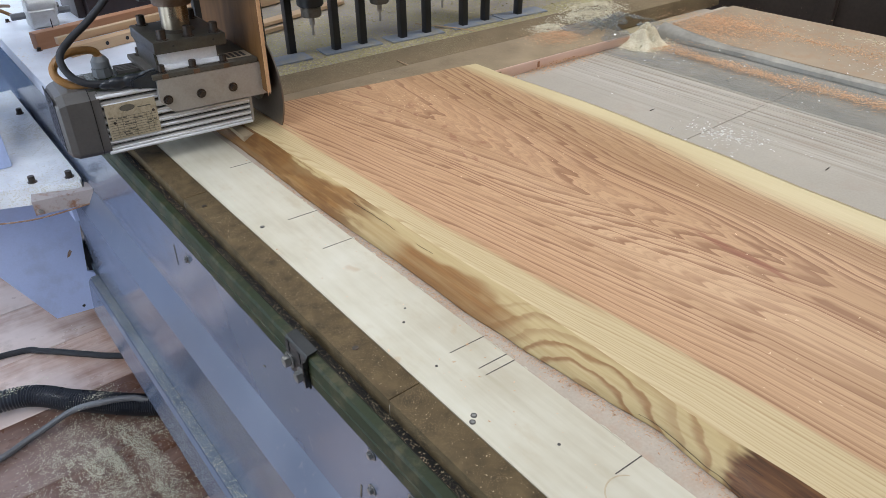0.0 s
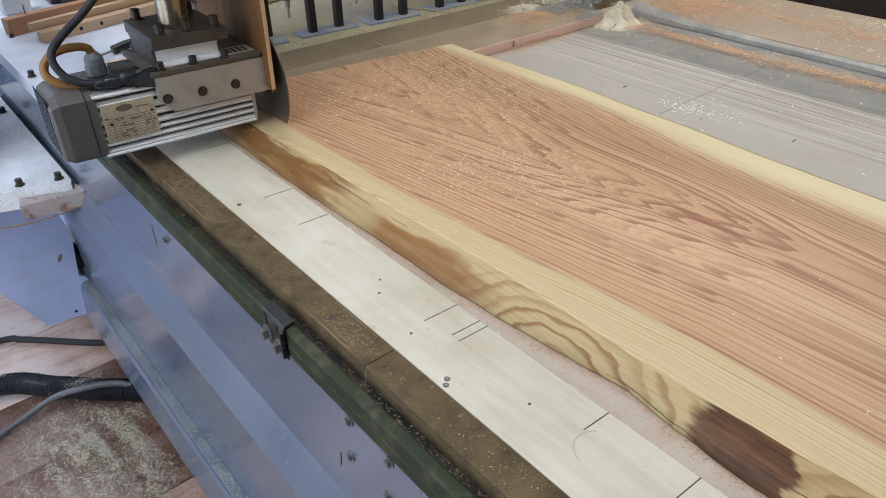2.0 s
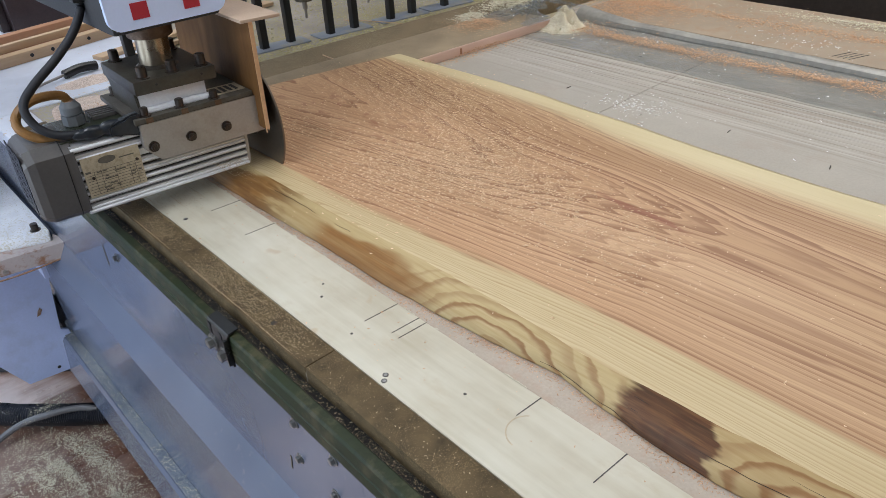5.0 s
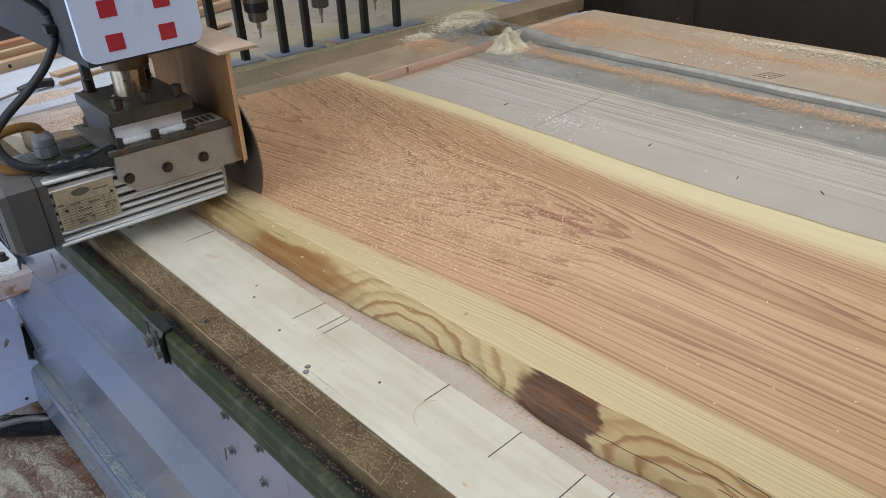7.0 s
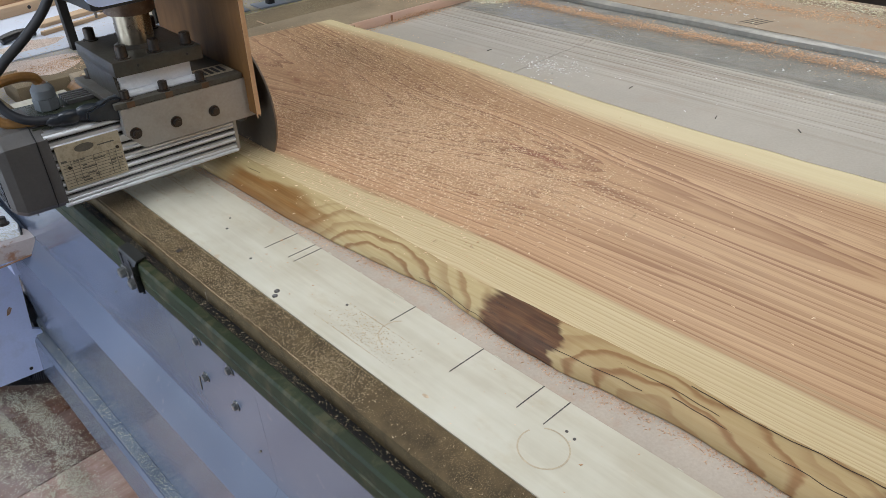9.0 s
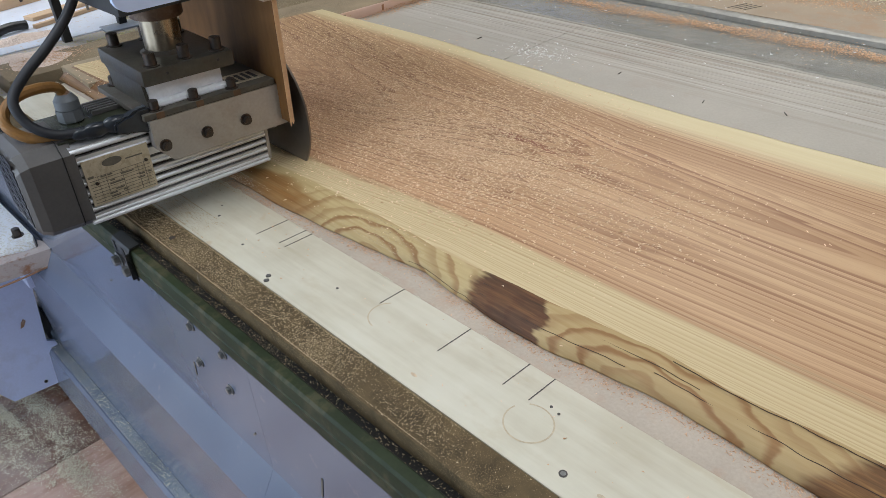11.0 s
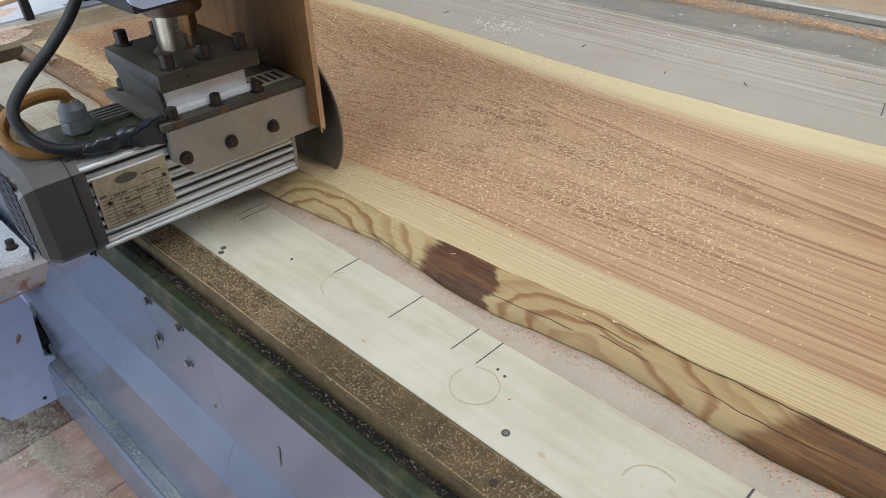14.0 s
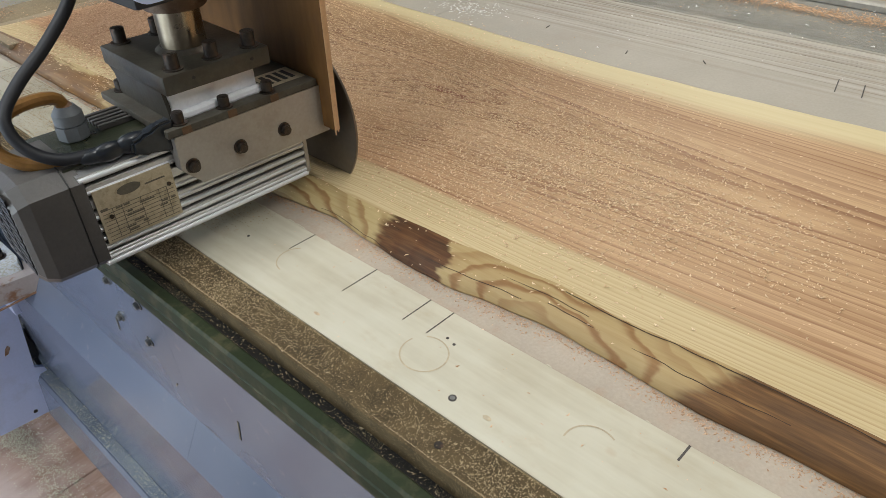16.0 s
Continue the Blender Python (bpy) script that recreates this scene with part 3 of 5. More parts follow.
def chips(name, material, pts, size, label, category, flat=0.35, seed=1, m=None, stack=0.0):
    """Many small shavings, each a thin four-sided splinter, at the given places."""
    rg = np.random.default_rng(seed)
    n = len(pts)
    base = np.array([(-1, -0.45, 0), (1, -0.35, 0.1), (0.1, 0.55, 0.05), (0, 0, 0.5)])
    a, t = rg.uniform(0, 2 * math.pi, n), rg.normal(0, flat, n)
    s = size * np.clip(rg.lognormal(0, 0.45, n), 0.4, 1.9)
    v = base[None] * s[:, None, None] * np.array([1, 0.8, 0.6])
    y = v[:, :, 1] * np.cos(t)[:, None] - v[:, :, 2] * np.sin(t)[:, None]
    z = v[:, :, 1] * np.sin(t)[:, None] + v[:, :, 2] * np.cos(t)[:, None]
    x = v[:, :, 0]
    w = np.stack([x * np.cos(a)[:, None] - y * np.sin(a)[:, None], x * np.sin(a)[:, None] + y * np.cos(a)[:, None], z], 2)
    w[:, :, 2] -= w[:, :, 2].min(1)[:, None]
    w += np.asarray(pts)[:, None, :]
    f = np.array([(0, 2, 1), (0, 1, 3), (1, 2, 3), (2, 0, 3)])
    faces = (f[None] + 4 * np.arange(n)[:, None, None]).reshape(-1, 3)
    me = bpy.data.meshes.new(name)
    me.from_pydata(w.reshape(-1, 3).tolist(), [], faces.tolist())
    me.materials.append(material)
    if label is None:
        return me
    ob = new(name, me)
    if m is not None:
        ob.matrix_basis = m
    return tagged(ob, label, category, "", "stuff")


def bolt(r=0.0065, h=0.013):
    """Socket head screw along z, head bottom at 0."""
    bm = cyl(B(), (0, 0, 0), r * 1.45, 0.0016, "z", 20)
    cyl(bm, (0, 0, 0.0016), r, h, "z", 20, None, 0.0008)
    cyl(bm, (0, 0, h - 0.0025), r * 0.55, 0.0045, "z", 6)
    return bm


def hexbolt(r=0.008, h=0.006):
    bm = cyl(B(), (0, 0, 0), r * 1.5, 0.0018, "z", 20)
    cyl(bm, (0, 0, 0.0018), r, h, "z", 6, None, 0.0008)
    return bm


# ---- the room ----
def room():
    bm = box(B(), -2.7, 5.2, -3.2, 7.2, -0.12, -0.018)
    fl = thing("floor", bm, FLOOR, "brown worn workshop floor with sawdust", "floor", "", "structure")
    # boards beside the machine; the pale ones also carry daylight sheen in their colour
    plank = None
    y = 0.2
    while y < 4.4:
        if plank is None:
            plank = part("board", box(B(), -1.0, 1.2, 0, 0.298, -0.018, 0, 0.002, 1), FLOOR, fl, m=pose(-0.75, y, 0))
            pale = part("board", box(B(), -1.0, 1.2, 0, 0.298, -0.018, 0, 0.002, 1), FLOORPALE, fl, "pale floor board with daylight sheen in its colour", m=pose(-0.75, 4.4, 0))
        else:
            again(pale if y > 1.85 or y < 1.3 else plank, fl, pose(-0.75, y, 0.0008 * math.sin(y * 5)))
        y += 0.3
    for name, b in (("wall_south", (-2.7, 5.2, -3.3, -3.2, 0, 3.1)), ("wall_east", (5.2, 5.3, -3.2, 7.2, 0, 3.1))):
        thing(name, box(B(), *b), WALLPALE, "grey plastered workshop wall", "wall", "", "structure")
    # north wall with a second wide doorway beyond the bed
    bm = B()
    for b in ((-2.7, -1.75, 5.0, 5.1, 0, 3.1), (0.75, 5.2, 5.0, 5.1, 0, 3.1), (-1.75, 0.75, 5.0, 5.1, 2.7, 3.1)):
        box(bm, *b)
    thing("wall_north", bm, WALLPALE, "grey workshop wall with an open doorway", "wall", "", "structure")
    # west wall with the open doorway
    bm = B()
    for b in ((-1.9, -1.8, -3.2, 0.0, 0, 3.1), (-1.9, -1.8, 3.6, 7.2, 0, 3.1), (-1.9, -1.8, 0.0, 3.6, 2.6, 3.1)):
        box(bm, *b)
    thing("wall_west", bm, WALLPALE, "grey workshop wall with a wide open doorway", "wall", "", "structure")
    thing("ceiling", box(B(), -2.8, 5.3, -3.3, 7.3, 3.1, 3.2), CEIL, "off-white workshop ceiling", "ceiling", "", "structure")
    thing("ground", box(B(), -60, 60, -60, 60, -0.3, -0.13), WALLPALE, "grey ground outside the workshop", "ground", "", "structure")
    for x, y, _, _ in TUBES:
        h = holder("tube_lamp", "white fluorescent tube fitting on the ceiling", "ceiling lamp", "ceiling tubes", "", (x, y, 3.1))
        part("housing", box(B(), -0.1, 0.1, -0.65, 0.65, -0.06, 0, 0.01), ENAMEL, h)
        cyl(bm := B(), (0, -0.6, -0.09), 0.014, 1.2, "y", 12)
        part("tube", bm, CHIP_WHITE, h)
    # dark panels standing beyond the bed
    p = holder("dark_partition", "dark brown wooden partition behind the machine bed", "partition", at=(3.25, 0.6, 0))
    part("panel", box(B(), 0, 0.04, -3.6, 0.85, 0.0, 2.6, 0.004), WALLDARK, p)
    part("panel", box(B(), 0, 0.04, 0.87, 3.4, 0.0, 2.6, 0.004), WALLDARK, p)
    part("stile", box(B(), -0.03, 0.01, 0.82, 0.90, 0.0, 2.6, 0.004), WALLDARK, p)
    thing("crate", box(B(), -0.35, 0.35, -0.25, 0.25, 0, 0.72, 0.01), REDWOOD, "dark reddish wooden crate on the floor", "crate", m=pose(2.05, 3.5, 0))
    thing("cabinet", box(B(), -0.6, 0.6, -0.3, 0.3, 0, 0.9, 0.02), HEADGREY, "dark grey metal cabinet beyond the machine", "cabinet", m=pose(3.0, 3.3, 0))


# ---- the machine bed ----
ZB = 0.862      # metal bed
ZS = 0.892      # spoilboard


def bed():
    h = holder("machine_bed", "blue-grey painted router bed with a green guide rail", "machine bed")
    part("bed_top", box(B(), 0.352, 2.42, -1.4, 3.6, ZB - 0.05, ZB, 0.003), BED, h, "grey bed covered with yellow sawdust")
    part("bed_end", box(B(), 0.336, 0.93, 2.02, 3.6, ZB - 0.045, ZB + 0.004, 0.002), BEDWHITE, h, "white painted bed end with dust")
    part("bed_border", box(B(), 0.336, 0.43, 1.80, 2.0195, ZB - 0.045, ZB + 0.004, 0.002), BEDWHITE, h, "white painted bed border")
    # folded side sheet: upright face, bevel, lower face
    face = [(0.342, 0.838), (0.342, 0.616), (0.305, 0.551), (0.311, 0.225), (0.315, 0.225), (0.309, 0.5505), (0.346, 0.6155), (0.346, 0.838)]
    for y0, y1 in ((-1.4, 0.4698), (0.4702, 1.7697), (1.7703, 3.6)):
        part("side_panel", prism(B(), face, "y", y0, y1), SHEET, h, "glossy blue-grey folded sheet", False)
    part("base_ledge", prism(B(), [(0.311, 0.224), (0.284, 0.222), (0.277, 0.212), (0.2645, 0.10), (0.30, 0.10), (0.34, 0.224)], "y", -1.4, 3.6), SHEET, h, "", False)
    part("dust_ledge", box(B(), 0.287, 0.3105, -1.4, 3.6, 0.2225, 0.2265), LEDGE, h, "ledge strewn with pale chips")
    part("guide_rail", prism(B(), [(0.334, 0.838), (0.333, 0.858), (0.3345, 0.8595), (0.3345, 0.8615), (0.333, 0.863), (0.334, 0.882), (0.337, 0.886), (0.349, 0.886), (0.351, 0.884), (0.351, 0.838)], "y", -1.4, 1.80), GREEN, h, "dark green painted rail", False)
    part("chip_groove", box(B(), 0.351, 0.3665, -1.4, 1.80, 0.84, 0.8755), CHIPBED, h, "black groove full of pale chips")
    sc = None
    for y, z in ((0.619, 0.812), (0.53, 0.812), (0.627, 0.735), (0.541, 0.735), (1.25, 0.79), (-0.3, 0.79)):
        m = pose(0.342, y, z, 0, -90, 0)
        sc = part("screw", hexbolt(0.0058, 0.005), NUT, h, "", m=m) if sc is None else again(sc, h, m)
    # stop bracket clipped over the rail
    br = part("stop_bracket", prism(B(), [(0.3305, 0.832), (0.3305, 0.884), (0.334, 0.8905), (0.350, 0.893), (0.350, 0.890), (0.3355, 0.8875), (0.3335, 0.883), (0.3335, 0.832)], "y", 0.754, 0.814), BRACKET, h, "bent dark steel bracket with two hex bolts")
    part("lip", box(B(), 0.324, 0.3304, 0.752, 0.7555, 0.838, 0.884, 0.001), BRACKET, br)
    for y, z in ((0.806, 0.851), (0.772, 0.846)):
        part("bolt", hexbolt(0.0085, 0.009), NUT, br, m=pose(0.3304, y, z, 0, -90, 0))
    for y, z0 in ((0.806, 0.868), (0.775, 0.866)):
        part("slot", box(B(), 0.3296, 0.3303, y - 0.004, y + 0.004, z0, z0 + 0.018, 0), BLACK, br)
    # scratches and nicks on the sheet
    for i, (y, z, l, a) in enumerate(((0.33, 0.70, 0.045, 12), (0.21, 0.66, 0.02, 30), (1.33, 0.76, 0.05, 4), (0.66, 0.70, 0.03, 10), (0.5, 0.67, 0.012, 40), (0.95, 0.73, 0.01, 60))):
        part("scratch", box(B(), 0.3410, 0.3424, -0.0016, 0.0016, -l / 2, l / 2), INK, h, m=pose(0, y, z, a, 0, 0))
    # far legs
    part("far_panel", box(B(), 2.38, 2.42, -1.4, 3.6, 0.0, ZB - 0.05), SHEET, h)


def boards():
    # spoilboard with old saw grooves
    top, x = [(0.367, ZS)], 0.367
    for g, w, q in ((1.452, 0.002, 0.0005), (1.478, 0.0025, 0.0006), (1.499, 0.002, 0.0005), (1.522, 0.003, 0.0008), (1.534, 0.002, 0.0005), (1.562, 0.003, 0.0009), (1.578, 0.003, 0.0007), (1.588, 0.002, 0.0007), (1.612, 0.004, 0.0010), (1.622, 0.003, 0.0013), (1.648, 0.006, 0.0018)):
        top += [(g - w / 2, ZS), (g - w / 2 + 0.0005, ZS - q), (g + w / 2 - 0.0005, ZS - q), (g + w / 2, ZS)]
    poly = top + [(2.385, ZS), (2.385, ZB + 0.0005), (0.367, ZB + 0.0005)]
    sb = holder("spoilboard", "grey-beige fibreboard spoilboard with old saw grooves", "spoilboard")
    for y0, y1 in ((-1.35, 0.846), (0.8475, 1.44)):
        part("panel", prism(B(), poly, "y", y0, y1), SPOIL, sb, "", False)
    part("facing_strip", box(B(), 0.5365, 0.72, -1.35, 1.55, ZS + 0.0005, ZS + 0.0045, 0.001), PINK_MDF, sb, "pinkish beige facing strip")
    # dirty edge boards
    for y1, y0 in ((1.79, 1.2760), (1.2750, 0.6089), (0.6082, -1.35)):
        thing("edge_board", box(B(), 0.3665, 0.4145, y0, y1, ZB + 0.0005, 0.901, 0.0015), EDGE_MDF, "dirty brown edge board powdered with chips", "edge board", "edge boards")
    # pale plywood fence
    f = thing("fence_strip", box(B(), 0.4155, 0.536, -1.35, 1.565, ZS + 0.0005, 0.9, 0.001), PLYW, "pale plywood fence strip with pencil marks", "fence strip")
    for y, x0 in ((1.342, 0.49), (1.080, 0.480), (0.959, 0.480), (0.627, 0.479), (0.5805, 0.489), (0.5655, 0.488), (0.361, 0.494), (0.241, 0.480), (0.149, 0.490), (0.113, 0.491), (-0.176, 0.514), (-0.34, 0.49)):
        w = 0.0022 if y == -0.176 else 0.0013
        part("pencil_mark", box(B(), x0, 0.5362, -w / 2, w / 2, 0.8995, 0.90035), PENCIL, f, m=pose(0, y, 0, 0, 0, 0) @ pose(0.51, 0, 0, 0, 0, -3) @ pose(-0.51, 0, 0))
    for x, y, r, a0, a1 in ((0.466, 0.094, 0.026, 70, 395), (0.475, -0.108, 0.025, -30, 100), (0.484, 0.333, 0.026, 40, 175)):
        bm = B()
        n = 40
        ring = [[bm.verts.new(((r + d) * math.cos(radians(a0 + (a1 - a0) * i / n)), 1.05 * (r + d) * math.sin(radians(a0 + (a1 - a0) * i / n)), 0)) for i in range(n + 1)] for d in (-0.0009, 0.0009)]
        for i in range(n):
            bm.faces.new((ring[0][i], ring[1][i], ring[1][i + 1], ring[0][i + 1]))
        part("ring_stain", bm, SMUDGE, f, m=pose(x, y, 0.9003))
    for x, y, r in ((0.4385, 0.0295, 0.0045), (0.423, 0.517, 0.004), (0.431, 0.524, 0.004), (0.435, 1.089, 0.004), (0.477, 0.429, 0.002), (0.5, 0.09, 0.0018), (0.497, 0.078, 0.0018), (0.47, 0.72, 0.0022), (0.49, 0.745, 0.0018), (0.45, 0.62, 0.002)):
        bm = cyl(B(), (0, 0, 0), r, 0.0006, "z", 14)
        s = part("screw_hole", bm, PENCIL, f, m=pose(x, y, 0.8998))
        if r > 0.0035:
            part("screw_head", cyl(B(), (0, 0, 0.0004), r * 0.62, 0.0006, "z", 12), NUT, s)
    part("knot", cyl(B(), (0, 0, 0), 0.0034, 0.0004, "z", 18), SMUDGE, f, m=pose(0.441, -0.013, 0.8999) @ Matrix.Diagonal((0.8, 1.5, 1, 1)))
    part("resin_spot", cyl(B(), (0, 0, 0), 0.0030, 0.0004, "z", 14), RESIN, f, "small pale resin spot", m=pose(0.434, 0.235, 0.8999) @ Matrix.Diagonal((0.7, 1.6, 1, 1)))
    rn = random.Random(9)
    for k in range(26):
        y0, w, d = rn.uniform(-0.5, 1.3), rn.uniform(0.003, 0.010), rn.uniform(0.0012, 0.0035)
        part("splinter", prism(B(), [(0.5358, y0 - w), (0.5358, y0 + w), (0.5358 + d, y0 + 0.4 * w), (0.5358 + 0.7 * d, y0 - 0.5 * w)], "z", 0.8985, 0.9003), PLYW, f, "", False)
    for x, y in ((0.387, 0.716), (0.386, 1.223), (0.386, 0.001), (0.39, -0.4)):
        thing("board_screw", cyl(B(), (0, 0, 0), 0.0045, 0.0012, "z", 14), BOLTSTEEL, "dark screw sunk in the edge board", "screw", "edge board screws", m=pose(x, y, 0.9006))
    # boards across the end of the slab
    bm = box(B(), 0.56, 1.78, 0, 0.1775, ZS + 0.0005, 0.921, 0.002)
    e = thing("end_board", bm, BOARD, "dusty tan board laid across the slab end", "board", m=pose(0, 1.445, 0, 0, 0, -2.2))
    part("raw_edge", box(B(), 1.235, 1.78, -0.004, -0.0003, ZS + 0.001, 0.9195, 0.001), RAWEDGE, e, "raw pink sawn edge")
    part("knot", box(B(), 1.405, 1.413, -0.0055, -0.004, 0.898, 0.914, 0.001), REDWOOD, e)
    part("knot", box(B(), 1.25, 1.275, -0.0055, -0.004, 0.898, 0.914, 0.001), BOARD, e)
    thing("back_board", box(B(), 0.45, 2.5, 0, 0.15, ZB + 0.0005, 0.915, 0.003), BACKB, "brown dusty back board across the bed", "board", m=pose(0, 1.625, 0, 0, 0, -2.2))
    # raised far board with its own top, right of the film
    thing("far_board", box(B(), 1.955, 2.375, -1.3, 1.40, ZS + 0.0005, 0.904, 0.002), TAN_MDF, "tan fibreboard panel strewn with chips", "board")
    # marks on the spoilboard
    for x, y, a in ((1.405, 0.583, 5), (1.413, 0.216, 40), (1.372, 0.365, 15), (1.40, 1.0, 0)):
        thing("staple", box(B(), -0.008, 0.008, -0.0009, 0.0009, 0, 0.0014, 0.0003), BOLTSTEEL, "small steel staple in the fibreboard", "staple", "spoilboard staples", m=pose(x, y, ZS, 0, 0, a))
    for i in range(4):
        thing("scratch_mark", box(B(), -0.035, 0.035, -0.001, 0.001, 0, 0.0008), PENCIL, "short dark scratch on the tan panel", "scratch", "panel scratches", m=pose(2.01, 0.555 + 0.014 * i, 0.9042, 0, 0, -20))
    for i in range(2):
        thing("scratch_mark", box(B(), -0.03, 0.03, -0.001, 0.001, 0, 0.0008), PENCIL, "short dark scratch on the fibreboard", "scratch", "board scratches", m=pose(1.45, -0.02 - 0.045 * i, ZS + 0.0003, 0, 0, 10))


def lerp_table(tab, y):
    for (y0, a), (y1, b) in zip(tab, tab[1:]):
        if y0 >= y >= y1:
            t = (y0 - y) / (y0 - y1)
            t = t * t * (3 - 2 * t)
            return a + (b - a) * t
    return tab[0][1] if y > tab[0][0] else tab[-1][1]


XB = [(1.60, 0.545), (1.41, 0.547), (1.08, 0.546), (0.85, 0.553), (0.70, 0.552), (0.59, 0.560), (0.49, 0.567), (0.44, 0.573), (0.375, 0.581), (0.30, 0.573), (0.23, 0.568), (0.145, 0.569), (0.08, 0.579), (0.0, 0.586), (-0.05, 0.585), (-0.17, 0.577), (-0.265, 0.582), (-0.6, 0.60), (-1.4, 0.58)]
XT = [(1.60, 0.585), (1.30, 0.595), (1.076, 0.605), (0.92, 0.607), (0.73, 0.614), (0.50, 0.617), (0.34, 0.613), (0.20, 0.620), (0.12, 0.627), (0.02, 0.632), (-0.05, 0.627), (-0.16, 0.633), (-0.30, 0.633), (-0.6, 0.64), (-1.4, 0.62)]
XR = [(1.60, 1.296), (1.36, 1.295), (1.07, 1.303), (0.78, 1.290), (0.52, 1.275), (0.35, 1.270), (0.18, 1.275), (0.0, 1.283), (-0.15, 1.292), (-0.6, 1.30), (-1.4, 1.30)]
ZT = 0.924


def slab():
    bm = B()
    rows, n = [], 170
    for i in range(n + 1):
        y = 1.535 - (1.535 + 1.3) * i / n
        w = lambda k: noise.noise((y * 7, k, 0.3)) * 0.0022 + noise.noise((y * 31, k, 1.7)) * 0.0012
        b, t, r = lerp_table(XB, y) + w(0), lerp_table(XT, y) + w(5), lerp_table(XR, y) + w(9)
        z0 = ZS + 0.0052
        prof = [(b + 0.001, z0), (b, z0 + 0.003), (b + 0.30 * (t - b), z0 + 0.013 + w(2)), (b + 0.68 * (t - b), z0 + 0.022 + w(3)), (t - 0.002, ZT - 0.0012), (t + 0.0015, ZT)]
        prof += [(r - 0.052 + w(11), ZT), (r - 0.049, ZT - 0.001), (r - 0.022, ZT - 0.016 + w(8)), (r, z0 + 0.004), (r - 0.004, z0)]
        sk = lambda x: y - 0.16 * (x - 0.79) * max(0, (y - 1.3) / 0.235)
        rows.append([bm.verts.new((x, sk(x), z)) for x, z in prof])
    k = len(rows[0])
    for a, c in zip(rows, rows[1:]):
        for j in range(k):
            f = bm.faces.new((a[j], a[(j + 1) % k], c[(j + 1) % k], c[j]))
            f.material_index = 1 if j < 4 else 0
            f.smooth = j != 5
    for f in (bm.faces.new(rows[0]), bm.faces.new(rows[-1])):
        f.material_index = 0
    bmesh.ops.recalc_face_normals(bm, faces=bm.faces[:])
    s = new("wood_slab", mesh_of("wood_slab", bm, [WOOD, WANE]))
    tagged(s, "planed pink heartwood slab with yellow sapwood and live edge", "wood slab")
    # drying cracks along the live edge: (share of the way up the wane, from y, to y, radius)
    for up, y0, y1, rad in ((0.62, 0.275, -0.02, 0.0004), (0.86, 0.02, -0.33, 0.0005), (0.30, 0.27, 0.06, 0.0004), (0.42, 0.03, -0.24, 0.0005), (0.66, 1.03, 0.81, 0.0004), (0.06, 0.40, 0.24, 0.0004)):
        line, n = [], 26
        for k in range(n + 1):
            y = y0 + (y1 - y0) * k / n
            q = up + 0.06 * noise.noise((y * 6, up * 7, 0.2)) + 0.03 * noise.noise((y * 40, up, 2.0))
            b0, t0, z0 = lerp_table(XB, y), lerp_table(XT, y), ZS + 0.0052
            q = max(0.03, min(0.97, q))
            zz = z0 + 0.003 + (0.010 * q / 0.30 if q < 0.30 else 0.010 + 0.009 * (q - 0.30) / 0.38 if q < 0.68 else 0.019 + 0.0066 * (q - 0.68) / 0.32)
            line.append((b0 + q * (t0 - b0), y, zz))
        part("crack", tube(B(), line, rad, 5, 2), CRACK, s, "thin dark drying crack")


def film():
    """Clear sheet lying over the bed, pushed up into a roll at its far side."""
    bm = B()
    nx, ny = 40, 260
    grid = []
    for i in range(nx + 1):
        u = i / nx
        row = []
        for j in range(ny + 1):
            y = -1.2 + 2.6 * j / ny
            x = 1.655 + 0.27 * u + 0.012 * noise.noise((u * 2, y * 2, 4)) * (1 if u > 0.05 else 0)
            z = ZS + 0.0012 + 0.007 * math.exp(-((u - 0.12) / 0.2) ** 2 - ((y - 1.0) / 0.10) ** 2) * max(0, 0.3 + noise.noise((u * 22, y * 60, 8))) + 0.004 * max(0, noise.noise((u * 5, y * 9, 0))) + 0.003 * max(0, noise.noise((u * 14, y * 22, 5)))
            row.append(bm.verts.new((x, y, z)))
        grid.append(row)
    for a, b in zip(grid, grid[1:]):
        for j in range(ny):
            bm.faces.new((a[j], b[j], b[j + 1], a[j + 1]))
    h = thing("plastic_film", bm, FILM, "clear crumpled plastic film with orange chips on it", "plastic film")
    # the far edge of the sheet, folded over on itself into a low soft ridge
    bm = B()
    grid, nx, ny = [], 16, 200
    for i in range(nx + 1):
        u = 2 * i / nx - 1
        row = []
        for j in range(ny + 1):
            y = -1.2 + 2.56 * j / ny
            w = 0.023 + 0.006 * noise.noise((y * 2.1, 3, 0)) + 0.016 * max(0, (y - 1.1) / 0.26)
            hgt = 0.007 + 0.003 * noise.noise((y * 4, 9, 0)) + 0.022 * max(0, (y - 1.15) / 0.21)
            x = 1.925 + w * u + 0.006 * noise.noise((y * 3, 0, 0))
            row.append(bm.verts.new((x, y, ZS + 0.011 + hgt * max(0, 1 - u * u) ** 0.8 + 0.0022 * noise.noise((x * 70, y * 14, 1)) * (1 - abs(u)) - (0.009 if abs(u) == 1 else 0))))
        grid.append(row)
    for a, b in zip(grid, grid[1:]):
        for j in range(ny):
            bm.faces.new((a[j], b[j], b[j + 1], a[j + 1]))
    part("fold", bm, FILMROLL, h, "folded greyish film edge")


SLIVERS = (((1.483, 2.054, 0.8695), (1.557, 1.913, 0.8695), (1.602, 1.765, 0.8695)), ((1.115, 1.640, 0.9175), (1.113, 1.603, 0.9175), (1.112, 1.566, 0.9175)))


